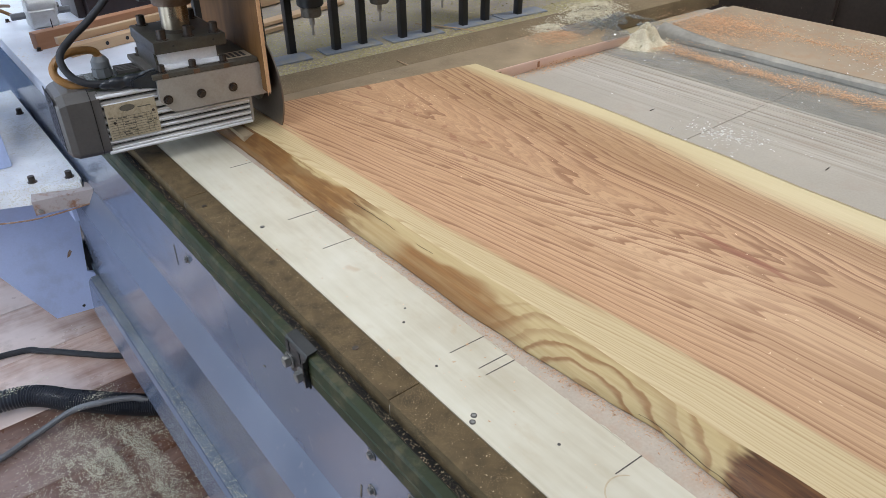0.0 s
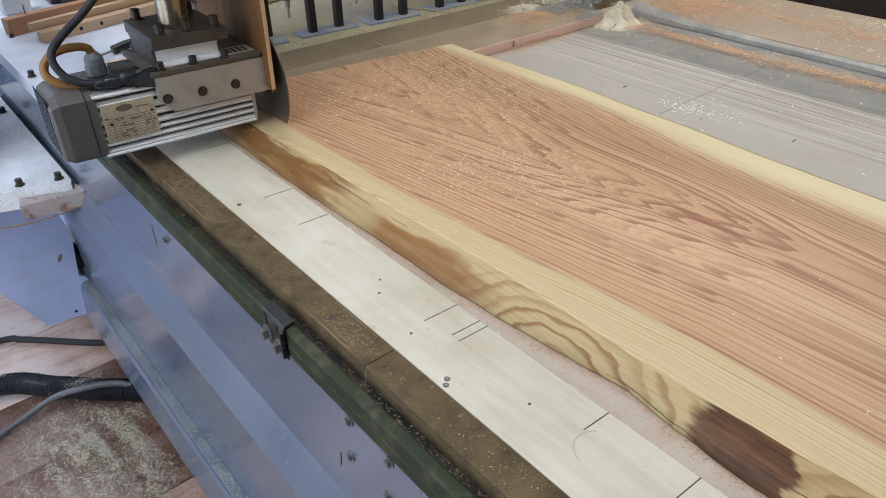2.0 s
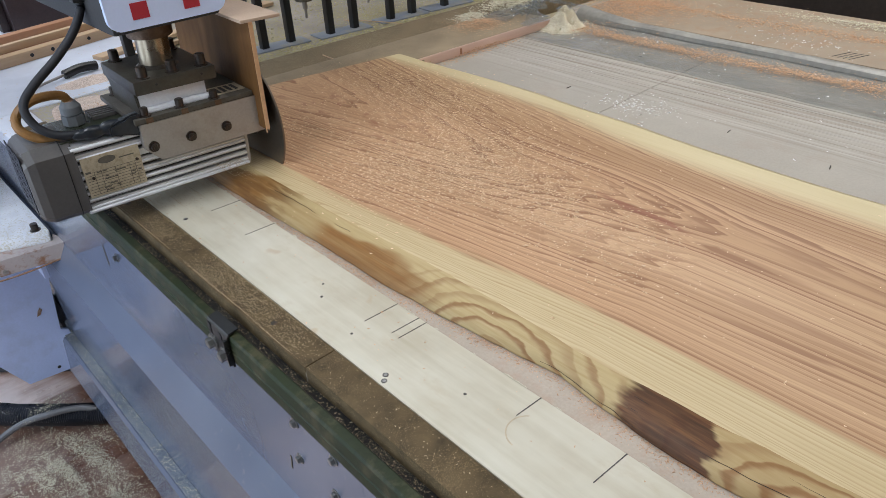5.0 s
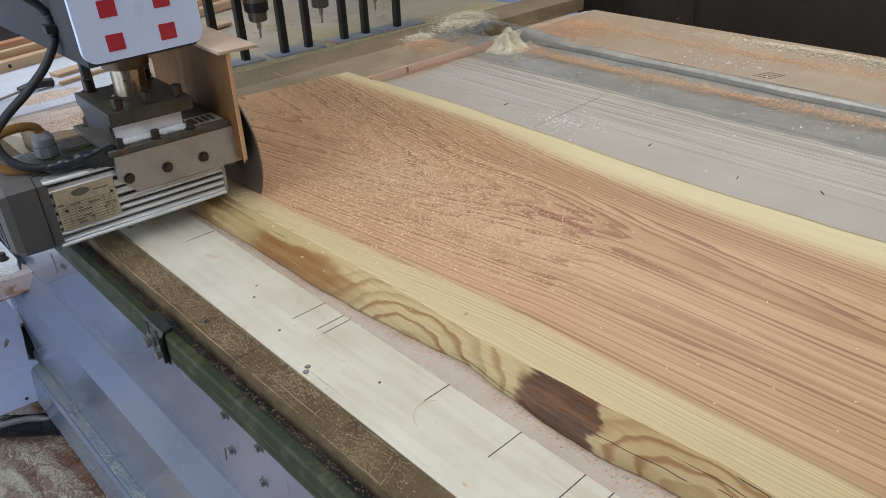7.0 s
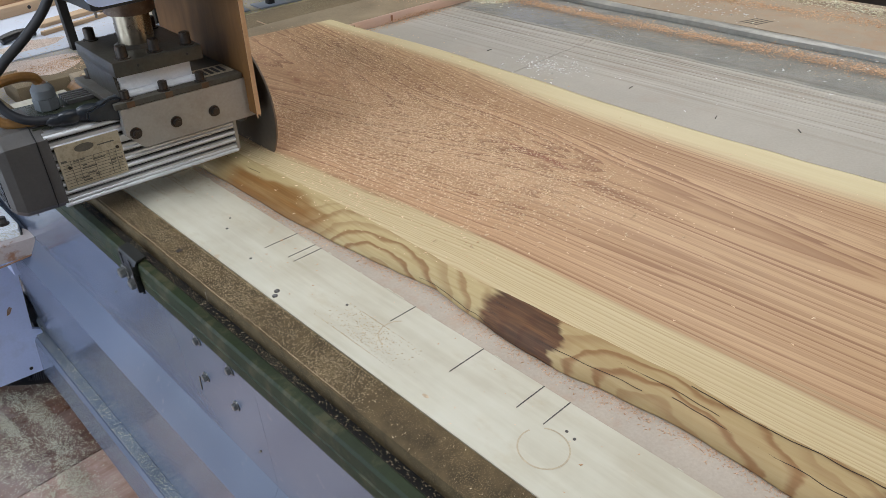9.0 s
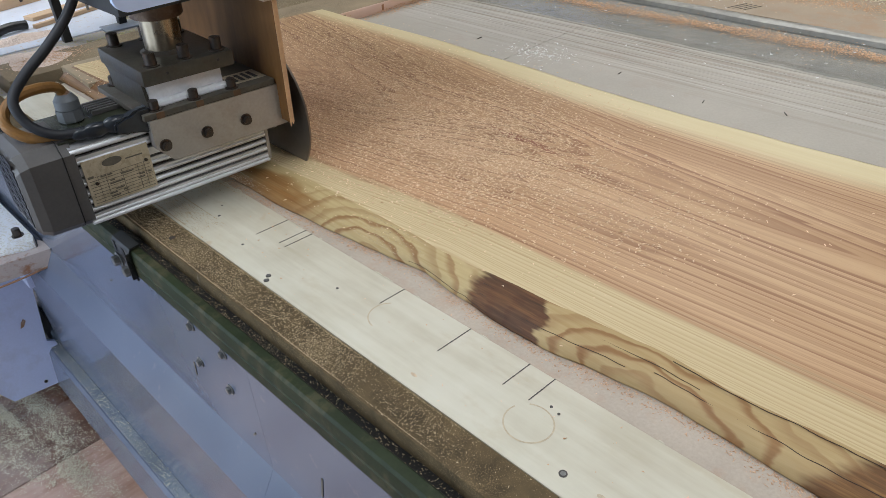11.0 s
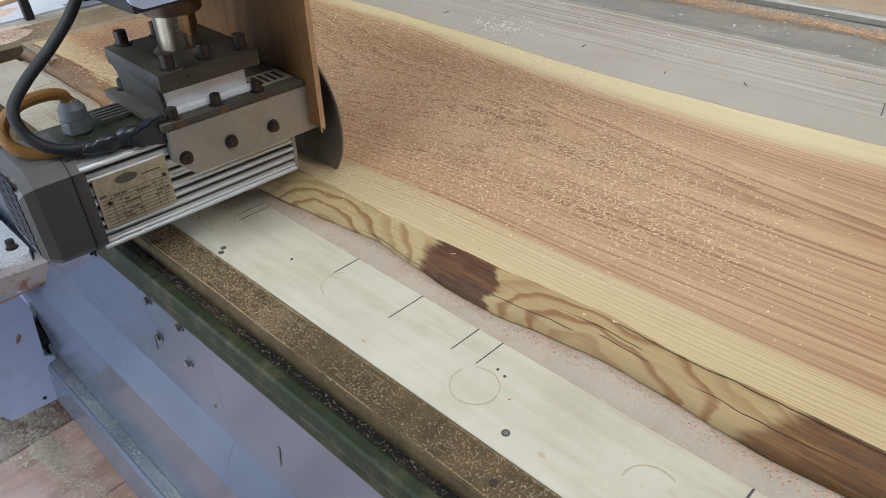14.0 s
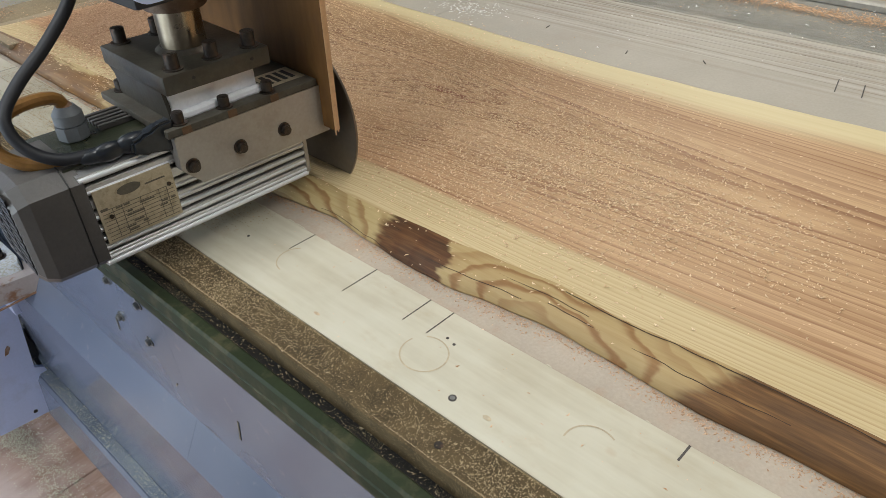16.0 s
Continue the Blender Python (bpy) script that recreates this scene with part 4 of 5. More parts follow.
def crumpled_film():
    """A loose end of the clear sheet, crumpled round the dust heap."""
    bm = B()
    n, grid = 60, []
    for i in range(n + 1):
        row = []
        for j in range(n + 1):
            u, v = i / n, j / n
            x, y = 1.66 + 0.30 * u, 1.36 + 0.20 * v
            fall = math.sin(math.pi * u) * math.sin(math.pi * v)
            fold = abs(noise.noise((u * 7, v * 6, 3))) + 0.6 * abs(noise.noise((u * 17, v * 15, 6)))
            row.append(bm.verts.new((x + 0.012 * noise.noise((u * 9, v * 9, 1)), y + 0.012 * noise.noise((u * 9, v * 9, 2)), 0.9235 + 0.036 * fall * fold)))
        grid.append(row)
    for a, b in zip(grid, grid[1:]):
        for j in range(n):
            if noise.noise((a[j].co.x * 13, a[j].co.y * 13, 5)) > -0.22:
                bm.faces.new((a[j], b[j], b[j + 1], a[j + 1]))
    thing("film_scrap", bm, FILM, "crumpled clear plastic film beside the dust heap", "plastic film", smooth=False)


def slivers():
    """Thin pale slivers of wood lying about the bed and the back board."""
    for pts in SLIVERS:
        thing("wood_sliver", tube(B(), pts, 0.0017, 5, 3), PALEWOOD, "thin pale sliver of wood lying loose", "wood sliver", "loose slivers")


def tool_rack():
    h = holder("tool_rack", "black steel tool rack standing on the bed", "tool rack")
    front = ((1.127, 1.988), (1.359, 1.957), (1.602, 1.938), (1.844, 1.922), (0.90, 2.03))
    back = ((1.223, 1.986), (1.454, 1.951), (1.701, 1.938), (1.004, 2.05), (0.72, 2.0))
    leg = None
    for x, y in front + back:
        m = pose(x, y, ZB)
        leg = part("leg", box(B(), -0.0115, 0.0115, -0.0115, 0.0115, 0, 0.36, 0.001), BLACK, h, m=m) if leg is None else again(leg, h, m)
    foot = None
    for x, y in ((1.175, 1.985), (1.405, 1.955), (1.65, 1.938), (1.86, 1.925), (0.93, 2.0)):
        m = pose(x, y, ZB, 0, 0, -5)
        foot = part("foot", box(B(), -0.10, 0.10, -0.035, 0.04, 0.0005, 0.006, 0.002), FOOT, h, "grey foot plate", m=m) if foot is None else again(foot, h, m)
    part("top_rail", box(B(), 0.6, 1.95, 1.90, 2.02, 1.222, 1.24, 0.002), BLACK, h)
    bm = B()
    cyl(bm, (0, 0, 0.075), 0.024, 0.10, "z", 20, 0.018)
    cyl(bm, (0, 0, 0.05), 0.037, 0.026, "z", 24, None, 0.003)
    first = None
    for x in (0.80, 1.035, 1.275, 1.525, 1.77):
        t = holder("tool_holder", "dark steel tool holder with a slim cutter", "tool holder", "tool holders in the rack", "", (x, 1.955 if x > 1 else 1.99, 0.985))
        if first is None:
            first = t
            part("taper", bm, DARKSTEEL, t)
            part("collar", cyl(B(), (0, 0, 0.035), 0.039, 0.035, "z", 28, None, 0.004), BLACK, t)
            part("collet_nut", cyl(B(), (0, 0, 0.005), 0.030, 0.03, "z", 20, None, 0.003), DARKSTEEL, t)
            part("shank", cyl(B(), (0, 0, -0.02), 0.008, 0.028, "z", 16), STEEL, t)
            part("cutter", cyl(B(), (0, 0, -0.05), 0.004, 0.032, "z", 12), STEEL, t)
            part("fork", box(B(), -0.045, 0.045, 0.0, 0.05, 0.075, 0.085, 0.002), BLACK, t)
        else:
            for c in first.children:
                again(c, t, Matrix())


def end_clutter():
    """Battens and fittings lying on the white end of the bed."""
    z = ZB + 0.0045
    a = thing("batten", box(B(), 0, 1.30, -0.02, 0.02, 0, 0.052, 0.002), REDWOOD, "reddish square batten lying on the bed", "batten", "battens on the bed", m=pose(0.40, 2.62, z, 0, 0, 14))
    part("nail", cyl(B(), (0.07, 0, 0.052), 0.0016, 0.03, "z", 8), BOLTSTEEL, a)
    thing("batten", box(B(), 0, 1.2, -0.012, 0.012, 0, 0.022, 0.002), PALEWOOD, "thin pale batten resting on another", "batten", "battens on the bed", m=pose(0.445, 2.505, z + 0.032, 0, 0, 14))
    thing("batten", box(B(), 0, 1.25, -0.02, 0.02, 0, 0.032, 0.002), PALEWOOD, "pale drilled batten lying on the bed", "batten", "battens on the bed", m=pose(0.46, 2.47, z, 0, 0, 14))
    for x in (0.12, 0.19, 0.32):
        thing("drill_hole", cyl(B(), (0, 0, 0), 0.006, 0.001, "y", 12), BLACK, "dark drilled hole in a batten", "drill hole", "batten holes", m=pose(0.46, 2.47, z, 0, 0, 14) @ pose(x, -0.0212, 0.017))
    for x, y, w, l, r in ((0.70, 2.20, 0.016, 0.45, 16), (0.72, 2.31, 0.05, 0.75, 14)):
        thing("offcut", box(B(), 0, l, -w / 2, w / 2, 0, 0.012, 0.002), PALEWOOD, "flat pale wood offcut on the bed", "offcut", "offcuts on the bed", m=pose(x, y, z, 0, 0, r))
    v = holder("valve_box", "pale cast metal junction box with cable glands", "junction box", at=(0.49, 2.92, z))
    part("body", box(B(), -0.045, 0.045, -0.045, 0.045, 0, 0.062, 0.012, 3), CAST, v)
    bm = cyl(B(), (-0.042, 0, 0.062), 0.040, 0.084, "x", 28, None, 0.006)
    part("dome", bm, CAST, v)
    part("lid", cyl(B(), (0.042, 0, 0.062), 0.034, 0.012, "x", 28, None, 0.003), CAST, v)
    part("nut", cyl(B(), (0.054, 0, 0.062), 0.010, 0.010, "x", 6), NUT, v)
    for s in (-1, 1):
        part("gland", cyl(B(), (0.05 if s > 0 else -0.095, -0.01, 0.045), 0.012, 0.045, "x", 6), GLAND, v)
    part("lead", tube(B(), [(-0.09, 0, 0.05), (-0.12, 0.03, 0.07), (-0.1, 0.12, 0.06), (-0.05, 0.3, 0.02)], 0.006), OCHRE, v)
    d = holder("drive_housing", "dark grey cast drive housing on the bed end", "drive housing", at=(0.86, 3.05, z))
    part("body", box(B(), -0.22, 0.35, -0.16, 0.25, 0, 0.16, 0.012), MAROON, d)
    part("flange", box(B(), -0.25, -0.22, -0.12, 0.12, 0, 0.12, 0.004), MAROON, d)
    thing("blue_drum", cyl(B(), (0, 0, 0), 0.25, 0.85, "z", 32, None, 0.02), plain("blue_plastic", (0.02, 0.10, 0.24), 0.4), "dark blue plastic drum on the floor", "drum", m=pose(0.22, 4.1, 0))
    for x, y in ((0.404, 2.60), (0.40, 3.06)):
        thing("bed_screw", bolt(0.006, 0.009), BOLTSTEEL, "small black screw in the white bed", "screw", "bed screws", m=pose(x, y, z))
    for x, y in ((0.354, 2.165),):
        thing("bed_bolt", bolt(0.008, 0.015), BOLTSTEEL, "black socket bolt at the bed edge", "bolt", m=pose(x, y, z))
    # air gun with its lead, behind the saw
    g = holder("air_gun", "black air blow gun lying on the bed", "air gun", at=(0.585, 2.20, z))
    part("body", tube(B(), [(0, 0, 0.012), (0.05, 0.01, 0.018), (0.10, 0.015, 0.014)], 0.013, 10, 5), BLACK, g)
    part("nozzle", tube(B(), [(-0.09, -0.03, 0.006), (0, 0, 0.012)], 0.004, 8, 4), STEEL, g)


def hoses():
    p = [(-0.75, 2.05, 0.045), (-0.3, 2.08, 0.045), (-0.03, 2.05, 0.045), (0.1, 1.93, 0.045), (0.2, 1.83, 0.045), (0.28, 1.76, 0.045), (0.42, 1.66, 0.045), (0.65, 1.55, 0.045)]
    bm = tube(B(), p, 0.031, 16, 42, 0.06)
    thing("ribbed_hose", bm, HOSE, "black ribbed hose lying on the floor", "hose")
    p = [(-0.75, 1.9, 0.012), (-0.2, 1.86, 0.012), (-0.03, 1.885, 0.02), (0.08, 1.87, 0.06), (0.16, 1.82, 0.085), (0.23, 1.79, 0.08), (0.30, 1.75, 0.06), (0.5, 1.7, 0.03)]
    thing("air_line", tube(B(), p, 0.0095, 10, 10), HEADGREY, "thin grey air line beside the hose", "air line")
    p = [(-1.0, 2.62, 0.011), (-0.4, 2.42, 0.011), (0.0, 2.33, 0.011), (0.08, 2.28, 0.011), (0.18, 2.18, 0.011), (0.262, 2.1, 0.011), (0.40, 2.0, 0.011)]
    thing("cable", tube(B(), p, 0.01, 8, 10), RUBBER, "black cable lying on the floor", "cable")


# ---- the moving gantry ----
def S(t):
    return 1.518 - 1.0105 * t / 16.0


TILT_SAW = pose(0.45, 0, 1.0) @ pose(0, 0, 0, 0, 1.3, -2.6) @ pose(-0.45, 0, -1.0)


def gantry():
    g = holder("saw_gantry", "pale blue gantry carrying a circular saw unit", "saw gantry", at=(0, S(0), 0))
    T = TILT_SAW
    # -- saw motor, axis along x at y 0, z 1.0
    bm = B()
    f = -0.060
    prof = [(f, 0.941), (f + 0.003, 0.939), (0.058, 0.939), (0.062, 0.945), (0.062, 1.05), (0.05, 1.062), (-0.048, 1.062), (f, 1.058)]
    grooves = ((1.046, 0.006), (1.030, 0.007), (1.013, 0.005), (0.997, 0.007), (0.981, 0.006), (0.969, 0.006), (0.956, 0.005))
    for z, w in grooves:
        prof += [(f, z + w / 2), (f + 0.0015, z + w / 2 - 0.001), (f + 0.011, z + w / 2 - 0.0012), (f + 0.011, z - w / 2 + 0.0012), (f + 0.0015, z - w / 2 + 0.001), (f, z - w / 2)]
    mo = part("motor", prism(bm, prof, "x", 0.308, 0.602), ALU, g, "ribbed aluminium motor housing", False, T)
    # dark brown strips along the bottoms of the housing grooves
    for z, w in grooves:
        part("groove_grime", box(B(), 0.309, 0.601, f + 0.0055, f + 0.0105, z - w / 2 + 0.0013, z + w / 2 - 0.0013), GROOVE_DARK, mo, "dark strip in a groove", False)
    # ridges coloured lighter than the housing, to carry the highlights on its edges
    for z, rr in ((0.9425, 0.0035), (0.9490, 0.0022), (0.9620, 0.0020), (0.9755, 0.0022), (0.9880, 0.0020), (1.0040, 0.0022), (1.0365, 0.0022), (1.0530, 0.0035)):
        part("ridge", cyl(B(), (0.3085, f + 0.0004, z), rr, 0.2935, "x", 12), ALU_LIT, mo, "extruded ridge with its highlight in the colour")
    part("end_shield", prism(B(), [(-0.062, 0.945), (-0.055, 0.938), (0.055, 0.938), (0.062, 0.945), (0.062, 1.055), (0.05, 1.063), (-0.05, 1.063), (-0.062, 1.055)], "x", 0.6005, 0.606), STEEL, mo)
    part("deck", box(B(), 0.300, 0.44, -0.050, 0.062, 1.0625, 1.0665, 0.001), DECK, mo, "oily dark terminal deck")
    for k in range(5):
        part("fin", box(B(), 0.372, 0.44, 0.016 + 0.010 * k, 0.021 + 0.010 * k, 1.0665, 1.0735, 0.001), COVER, mo)
    # fan cover with its slotted end
    bm = B()
    sect = lambda d: [(-0.064 + d, 0.95 + d), (-0.056 + d, 0.941 + d), (0.056 - d, 0.941 + d), (0.066 - d, 0.952 + d), (0.066 - d, 1.045 - d), (0.046 - d, 1.068 - d), (-0.046 + d, 1.068 - d), (-0.064 + d, 1.052 - d)]
    rings = [[bm.verts.new((x, a, b)) for a, b in sect(d)] for x, d in ((0.3125, 0), (0.255, 0.001), (0.243, 0.006), (0.238, 0.012))]
    for p, q in zip(rings, rings[1:]):
        for k in range(8):
            bm.faces.new((p[k], p[(k + 1) % 8], q[(k + 1) % 8], q[k]))
    bm.faces.new(rings[0]), bm.faces.new(rings[-1])
    bmesh.ops.recalc_face_normals(bm, faces=bm.faces[:])
    co = part("fan_cover", bm, COVER, g, "dark grey slotted fan cover", False, T)
    part("seam", prism(B(), sect(-0.0006), "x", 0.2965, 0.298), BLACK, co, "", False)
    for r in range(9):
        for c in range(3):
            z = 0.962 + 0.0112 * r
            y0 = -0.046 + 0.032 * c
            part("slot", box(B(), 0.2368, 0.2384, y0 - 0.001, y0 + 0.0275, z, z + 0.0082, 0), BLACK, co, "", False, pose(0, 0, 0) @ pose(0.2376, y0 + 0.013, z) @ pose(0, 0, 0, 14, 0, 0) @ pose(-0.2376, -y0 - 0.013, -z))
    # nameplate: maker's sign as a plain oval mark, table of unreadable bars
    n = part("nameplate", box(B(), 0.3165, 0.411, f - 0.0034, f - 0.0016, 0.967, 1.037, 0.0004), PLATE, g, "tarnished rating plate with worn print", False, T)
    y = f - 0.00345
    bm = B()
    bmesh.ops.create_circle(bm, cap_ends=True, segments=28, radius=0.0075, matrix=Matrix.Translation((0.357, y - 0.0003, 1.0262)) @ pose(0, 0, 0, 90, 0, 0) @ Matrix.Diagonal((1.9, 0.85, 1, 1)))
    part("mark", bm, INK, n, "worn oval maker's mark", False)
    for k in range(9):
        part("print_line", box(B(), 0.320, 0.408, y - 0.0002, y, 0.9705 + 0.0049 * k, 0.9712 + 0.0049 * k), INK, n, "", False)
    for x in (0.332, 0.343, 0.366, 0.389, 0.399):
        part("print_line", box(B(), x, x + 0.0007, y - 0.0002, y, 0.9705, 1.010), INK, n, "", False)
    rg = random.Random(4)
    for k in range(14):
        x0 = 0.321 + 0.085 * rg.random()
        z0 = 0.972 + 0.0049 * rg.randrange(8)
        part("print_bar", box(B(), x0, min(0.408, x0 + 0.006 + 0.008 * rg.random()), y - 0.00025, y, z0 + 0.001, z0 + 0.0029), INK, n, "", False)
    part("print_bar", box(B(), 0.376, 0.401, y - 0.00025, y, 1.0225, 1.0245), INK, n, "", False)
    part("print_bar", box(B(), 0.3192, 0.3275, y - 0.00025, y, 1.0095, 1.0130), INK, n, "", False)
    for x, z in ((0.329, 1.0005), (0.4035, 1.012)):
        part("rivet", cyl(B(), (x, y + 0.0005, z), 0.0026, -0.0022, "y", 12), BOLTSTEEL, n)
    # -- clamp plate with three counterbored bolts
    cl = part("clamp_plate", prism(B(), [(0.418, 1.028), (0.441, 1.003), (0.636, 1.003), (0.638, 1.005), (0.638, 1.069), (0.636, 1.071), (0.420, 1.071), (0.418, 1.069)], "y", -0.078, -0.062), STEEL, g, "grey machined clamp plate with chamfered corner", False, T)
    for x in (0.4325, 0.4985, 0.5645):
        part("bore", cyl(B(), (x, -0.0776, 1.030), 0.0095, -0.0008, "y", 24), BOLTSTEEL, cl)
        part("bolt", bolt(0.0062, 0.007), BOLTSTEEL, cl, m=pose(x, -0.0782, 1.030, 90, 0, 0))
    # -- lower flange, spacer, upper plate
    fl = part("lower_flange", box(B(), 0.412, 0.625, -0.0785, 0.098, 1.0715, 1.081, 0.0015), FLANGE, g, "dark oily steel flange on the motor", True, T)
    for x, yy in ((0.434, -0.066), (0.495, -0.066), (0.557, -0.066), (0.434, 0.082), (0.557, 0.082)):
        part("bolt", bolt(0.0070, 0.013), BOLTSTEEL, fl, m=pose(x, yy, 1.081))
    for x in (0.436, 0.497, 0.558):
        part("dowel", box(B(), x - 0.006, x + 0.006, -0.0793, -0.0783, 1.0715, 1.0808), RUSTDARK, fl)
    part("slotted_plate", box(B(), 0.566, 0.622, -0.058, -0.012, 1.0805, 1.0812), PLATE, fl, "pale slotted plate", False)
    for k in range(4):
        part("vent", box(B(), 0.573 + 0.011 * k, 0.579 + 0.011 * k, -0.05, -0.02, 1.0805, 1.0818), BLACK, fl)
    sp = part("spacer_block", box(B(), 0.4355, 0.553, -0.05, 0.085, 1.081, 1.1135, 0.003), WELD, g, "bright aluminium-painted spacer", True, T)
    part("weld_bead", tube(B(), [(0.434 + 0.024 * k, -0.0535 - 0.0012 * (k % 2), 1.083) for k in range(6)], 0.0072, 10, 4, 0.06), WELD, sp, "silvery weld bead")
    part("side_cheek", prism(B(), [(-0.054, 1.081), (0.088, 1.081), (0.080, 1.086), (0.076, 1.095), (0.080, 1.106), (0.092, 1.1137), (-0.046, 1.1137), (-0.050, 1.10)], "x", 0.4305, 0.4352), OILY, sp, "oily dark cheek with a waisted back")
    up = part("upper_plate", box(B(), 0.429, 0.571, -0.064, 0.10, 1.1138, 1.137, 0.003), OILY, g, "oily dark steel top plate", True, T)
    for x, yy in ((0.452, -0.047), (0.5025, -0.047), (0.554, -0.047), (0.452, 0.088), (0.5025, 0.088), (0.554, 0.088)):
        part("bolt", bolt(0.0084, 0.018), BOLTSTEEL, up, m=pose(x, yy, 1.137))
    for x in (0.466, 0.545):
        part("dimple", cyl(B(), (x, -0.0638, 1.127), 0.0022, -0.0007, "y", 10), BLACK, up)
    # -- spindle and head
    sn = part("spindle", cyl(B(), (0.4995, 0.012, 1.137), 0.0275, 0.066, "z", 36), BRONZE, g, "worn steel spindle", True, T)
    part("collar", cyl(B(), (0.4995, 0.012, 1.1372), 0.036, 0.005, "z", 32, 0.029), DARKSTEEL, sn)
    part("ring", cyl(B(), (0.4995, 0.012, 1.188), 0.038, 0.024, "z", 36, None, 0.002), RUSTDARK, sn, "rusty locking ring")
    hd = part("head", box(B(), 0.420, 0.603, -0.070, 0.44, 1.2145, 1.62, 0.006), DARKHEAD, g, "dark grey milling head")
    px0, px1, pz0, pz1, rr = 0.414, 0.611, 1.222, 1.56, 0.020
    outline = []
    for cx, cz, a0 in ((px1 - rr, pz1 - rr, 0), (px0 + rr, pz1 - rr, 90), (px0 + rr, pz0 + rr, 180), (px1 - rr, pz0 + rr, 270)):
        outline += [(cx + rr * math.cos(radians(a0 + 15 * k)), cz + rr * math.sin(radians(a0 + 15 * k))) for k in range(7)]
    bm = prism(B(), outline, "y", -0.0795, -0.0708)
    part("front_plate", bm, ENAMEL, hd, "white enamelled plate with red squares", False)
    for x in (0.4665, 0.5515):
        for k in range(3):
            part("red_square", box(B(), x - 0.0135, x + 0.0135, -0.0803, -0.0796, 1.236 + 0.05 * k, 1.261 + 0.05 * k), RED, hd, "red square sticker", False)
    # -- plywood guard
    gp = part("guard", box(B(), 0.6275, 0.6345, -0.103, 0.245, 1.012, 1.205, 0.0006, 1), PLY_FACE, g, "brown plywood dust guard", True, T)
    part("front_edge", box(B(), 0.6272, 0.6348, -0.1042, -0.1031, 1.0125, 1.2045), PLY_EDGE, gp, "pale ply edge")
    part("flap", box(B(), 0.612, 0.686, -0.108, 0.245, 1.2055, 1.211, 0.001), PLY_TOP, gp, "pale ply top flap")
    for k in range(2):
        part("splinter", box(B(), 0.6275 + 0.0045 * k, 0.6290 + 0.0045 * k, -0.104, -0.1025, 1.006 + 0.003 * k, 1.0125, 0), PLY_EDGE, gp, "", False, pose(0, 0, 0, 0, 0, 0))
    # -- blade on the motor shaft
    bm = cyl(B(), (-0.0016, 0, 0), 0.127, 0.0032, "x", 120)
    bl = part("saw_blade", bm, BLADE, g, "spinning steel saw blade", True, pose(0.650, 0.004, 1.0))
    part("arbor", cyl(B(), (-0.045, 0, 0), 0.022, 0.045, "x", 28), DARKSTEEL, bl)
    part("blade_flange", cyl(B(), (-0.008, 0, 0), 0.042, 0.016, "x", 32, None, 0.002), STEEL, bl)
    # -- cables
    gl = part("cable_gland", cyl(B(), (0.345, 0.024, 1.0665), 0.0185, 0.020, "z", 8, None, 0.002), GLAND, g, "grey nylon cable gland", True, T)
    part("dome", cyl(cyl(B(), (0.345, 0.024, 1.0862), 0.0170, 0.012, "z", 28, 0.0166), (0.345, 0.024, 1.098), 0.0166, 0.009, "z", 28, 0.0105), GLAND, gl)
    part("seal", cyl(B(), (0.345, 0.024, 1.1058), 0.0095, 0.006, "z", 20, 0.006), RUST, gl, "copper-brown seal")
    part("ochre_cable", tube(B(), [(0.345, 0.024, 1.105), (0.338, 0.022, 1.118), (0.315, 0.018, 1.124), (0.285, 0.012, 1.122), (0.262, 0.004, 1.108), (0.258, -0.006, 1.090), (0.275, -0.018, 1.074), (0.300, -0.03, 1.068), (0.33, -0.04, 1.069)], 0.0075, 10, 6), OCHRE, g, "ochre sheathed cable", True, T)
    bc = part("black_cable", tube(B(), [(0.43, -0.052, 1.072), (0.39, -0.053, 1.074), (0.335, -0.052, 1.075), (0.300, -0.046, 1.080), (0.277, -0.033, 1.099), (0.273, -0.02, 1.128), (0.300, 0.0, 1.150), (0.345, 0.016, 1.178), (0.385, 0.026, 1.212), (0.408, 0.03, 1.25), (0.404, 0.034, 1.29), (0.37, 0.04, 1.33), (0.34, 0.05, 1.40)], 0.0068, 12, 8), RUBBER, g, "thick black cable", True, T)
    for k, (a, c) in enumerate((((0.336, -0.055, 1.073), 0.0105), ((0.352, -0.056, 1.073), 0.0125), ((0.366, -0.057, 1.073), 0.0095), ((0.380, -0.057, 1.074), 0.0135), ((0.396, -0.057, 1.072), 0.0125))):
        bm = B()
        bmesh.ops.create_icosphere(bm, subdivisions=2, radius=c, matrix=Matrix.Translation(a) @ Matrix.Diagonal((1.7, 0.62, 0.85 + 0.1 * (k % 2), 1)))
        part("tape_wrap", bm, TAPE, bc, "black taped cable joint")
    bm = prism(B(), [(0.372, 1.064), (0.390, 1.058), (0.424, 1.051), (0.427, 1.066), (0.426, 1.090), (0.410, 1.089), (0.392, 1.083), (0.374, 1.079)], "y", -0.070, -0.052)
    bmesh.ops.bevel(bm, geom=bm.edges[:], offset=0.003, segments=2, affect="EDGES")
    bmesh.ops.triangulate(bm, faces=bm.faces[:])
    bmesh.ops.subdivide_edges(bm, edges=bm.edges[:], cuts=2)
    for v in bm.verts:
        v.co += Vector((0, 1, 0.4)) * 0.0026 * noise.noise((v.co.x * 150, v.co.y * 90, v.co.z * 60))
    part("tape_flag", bm, TAPE, bc, "wrinkled black tape flag")
    part("cable_clip", box(B(), 0.396, 0.420, 0.018, 0.042, 1.255, 1.268, 0.002), BLACK, bc)
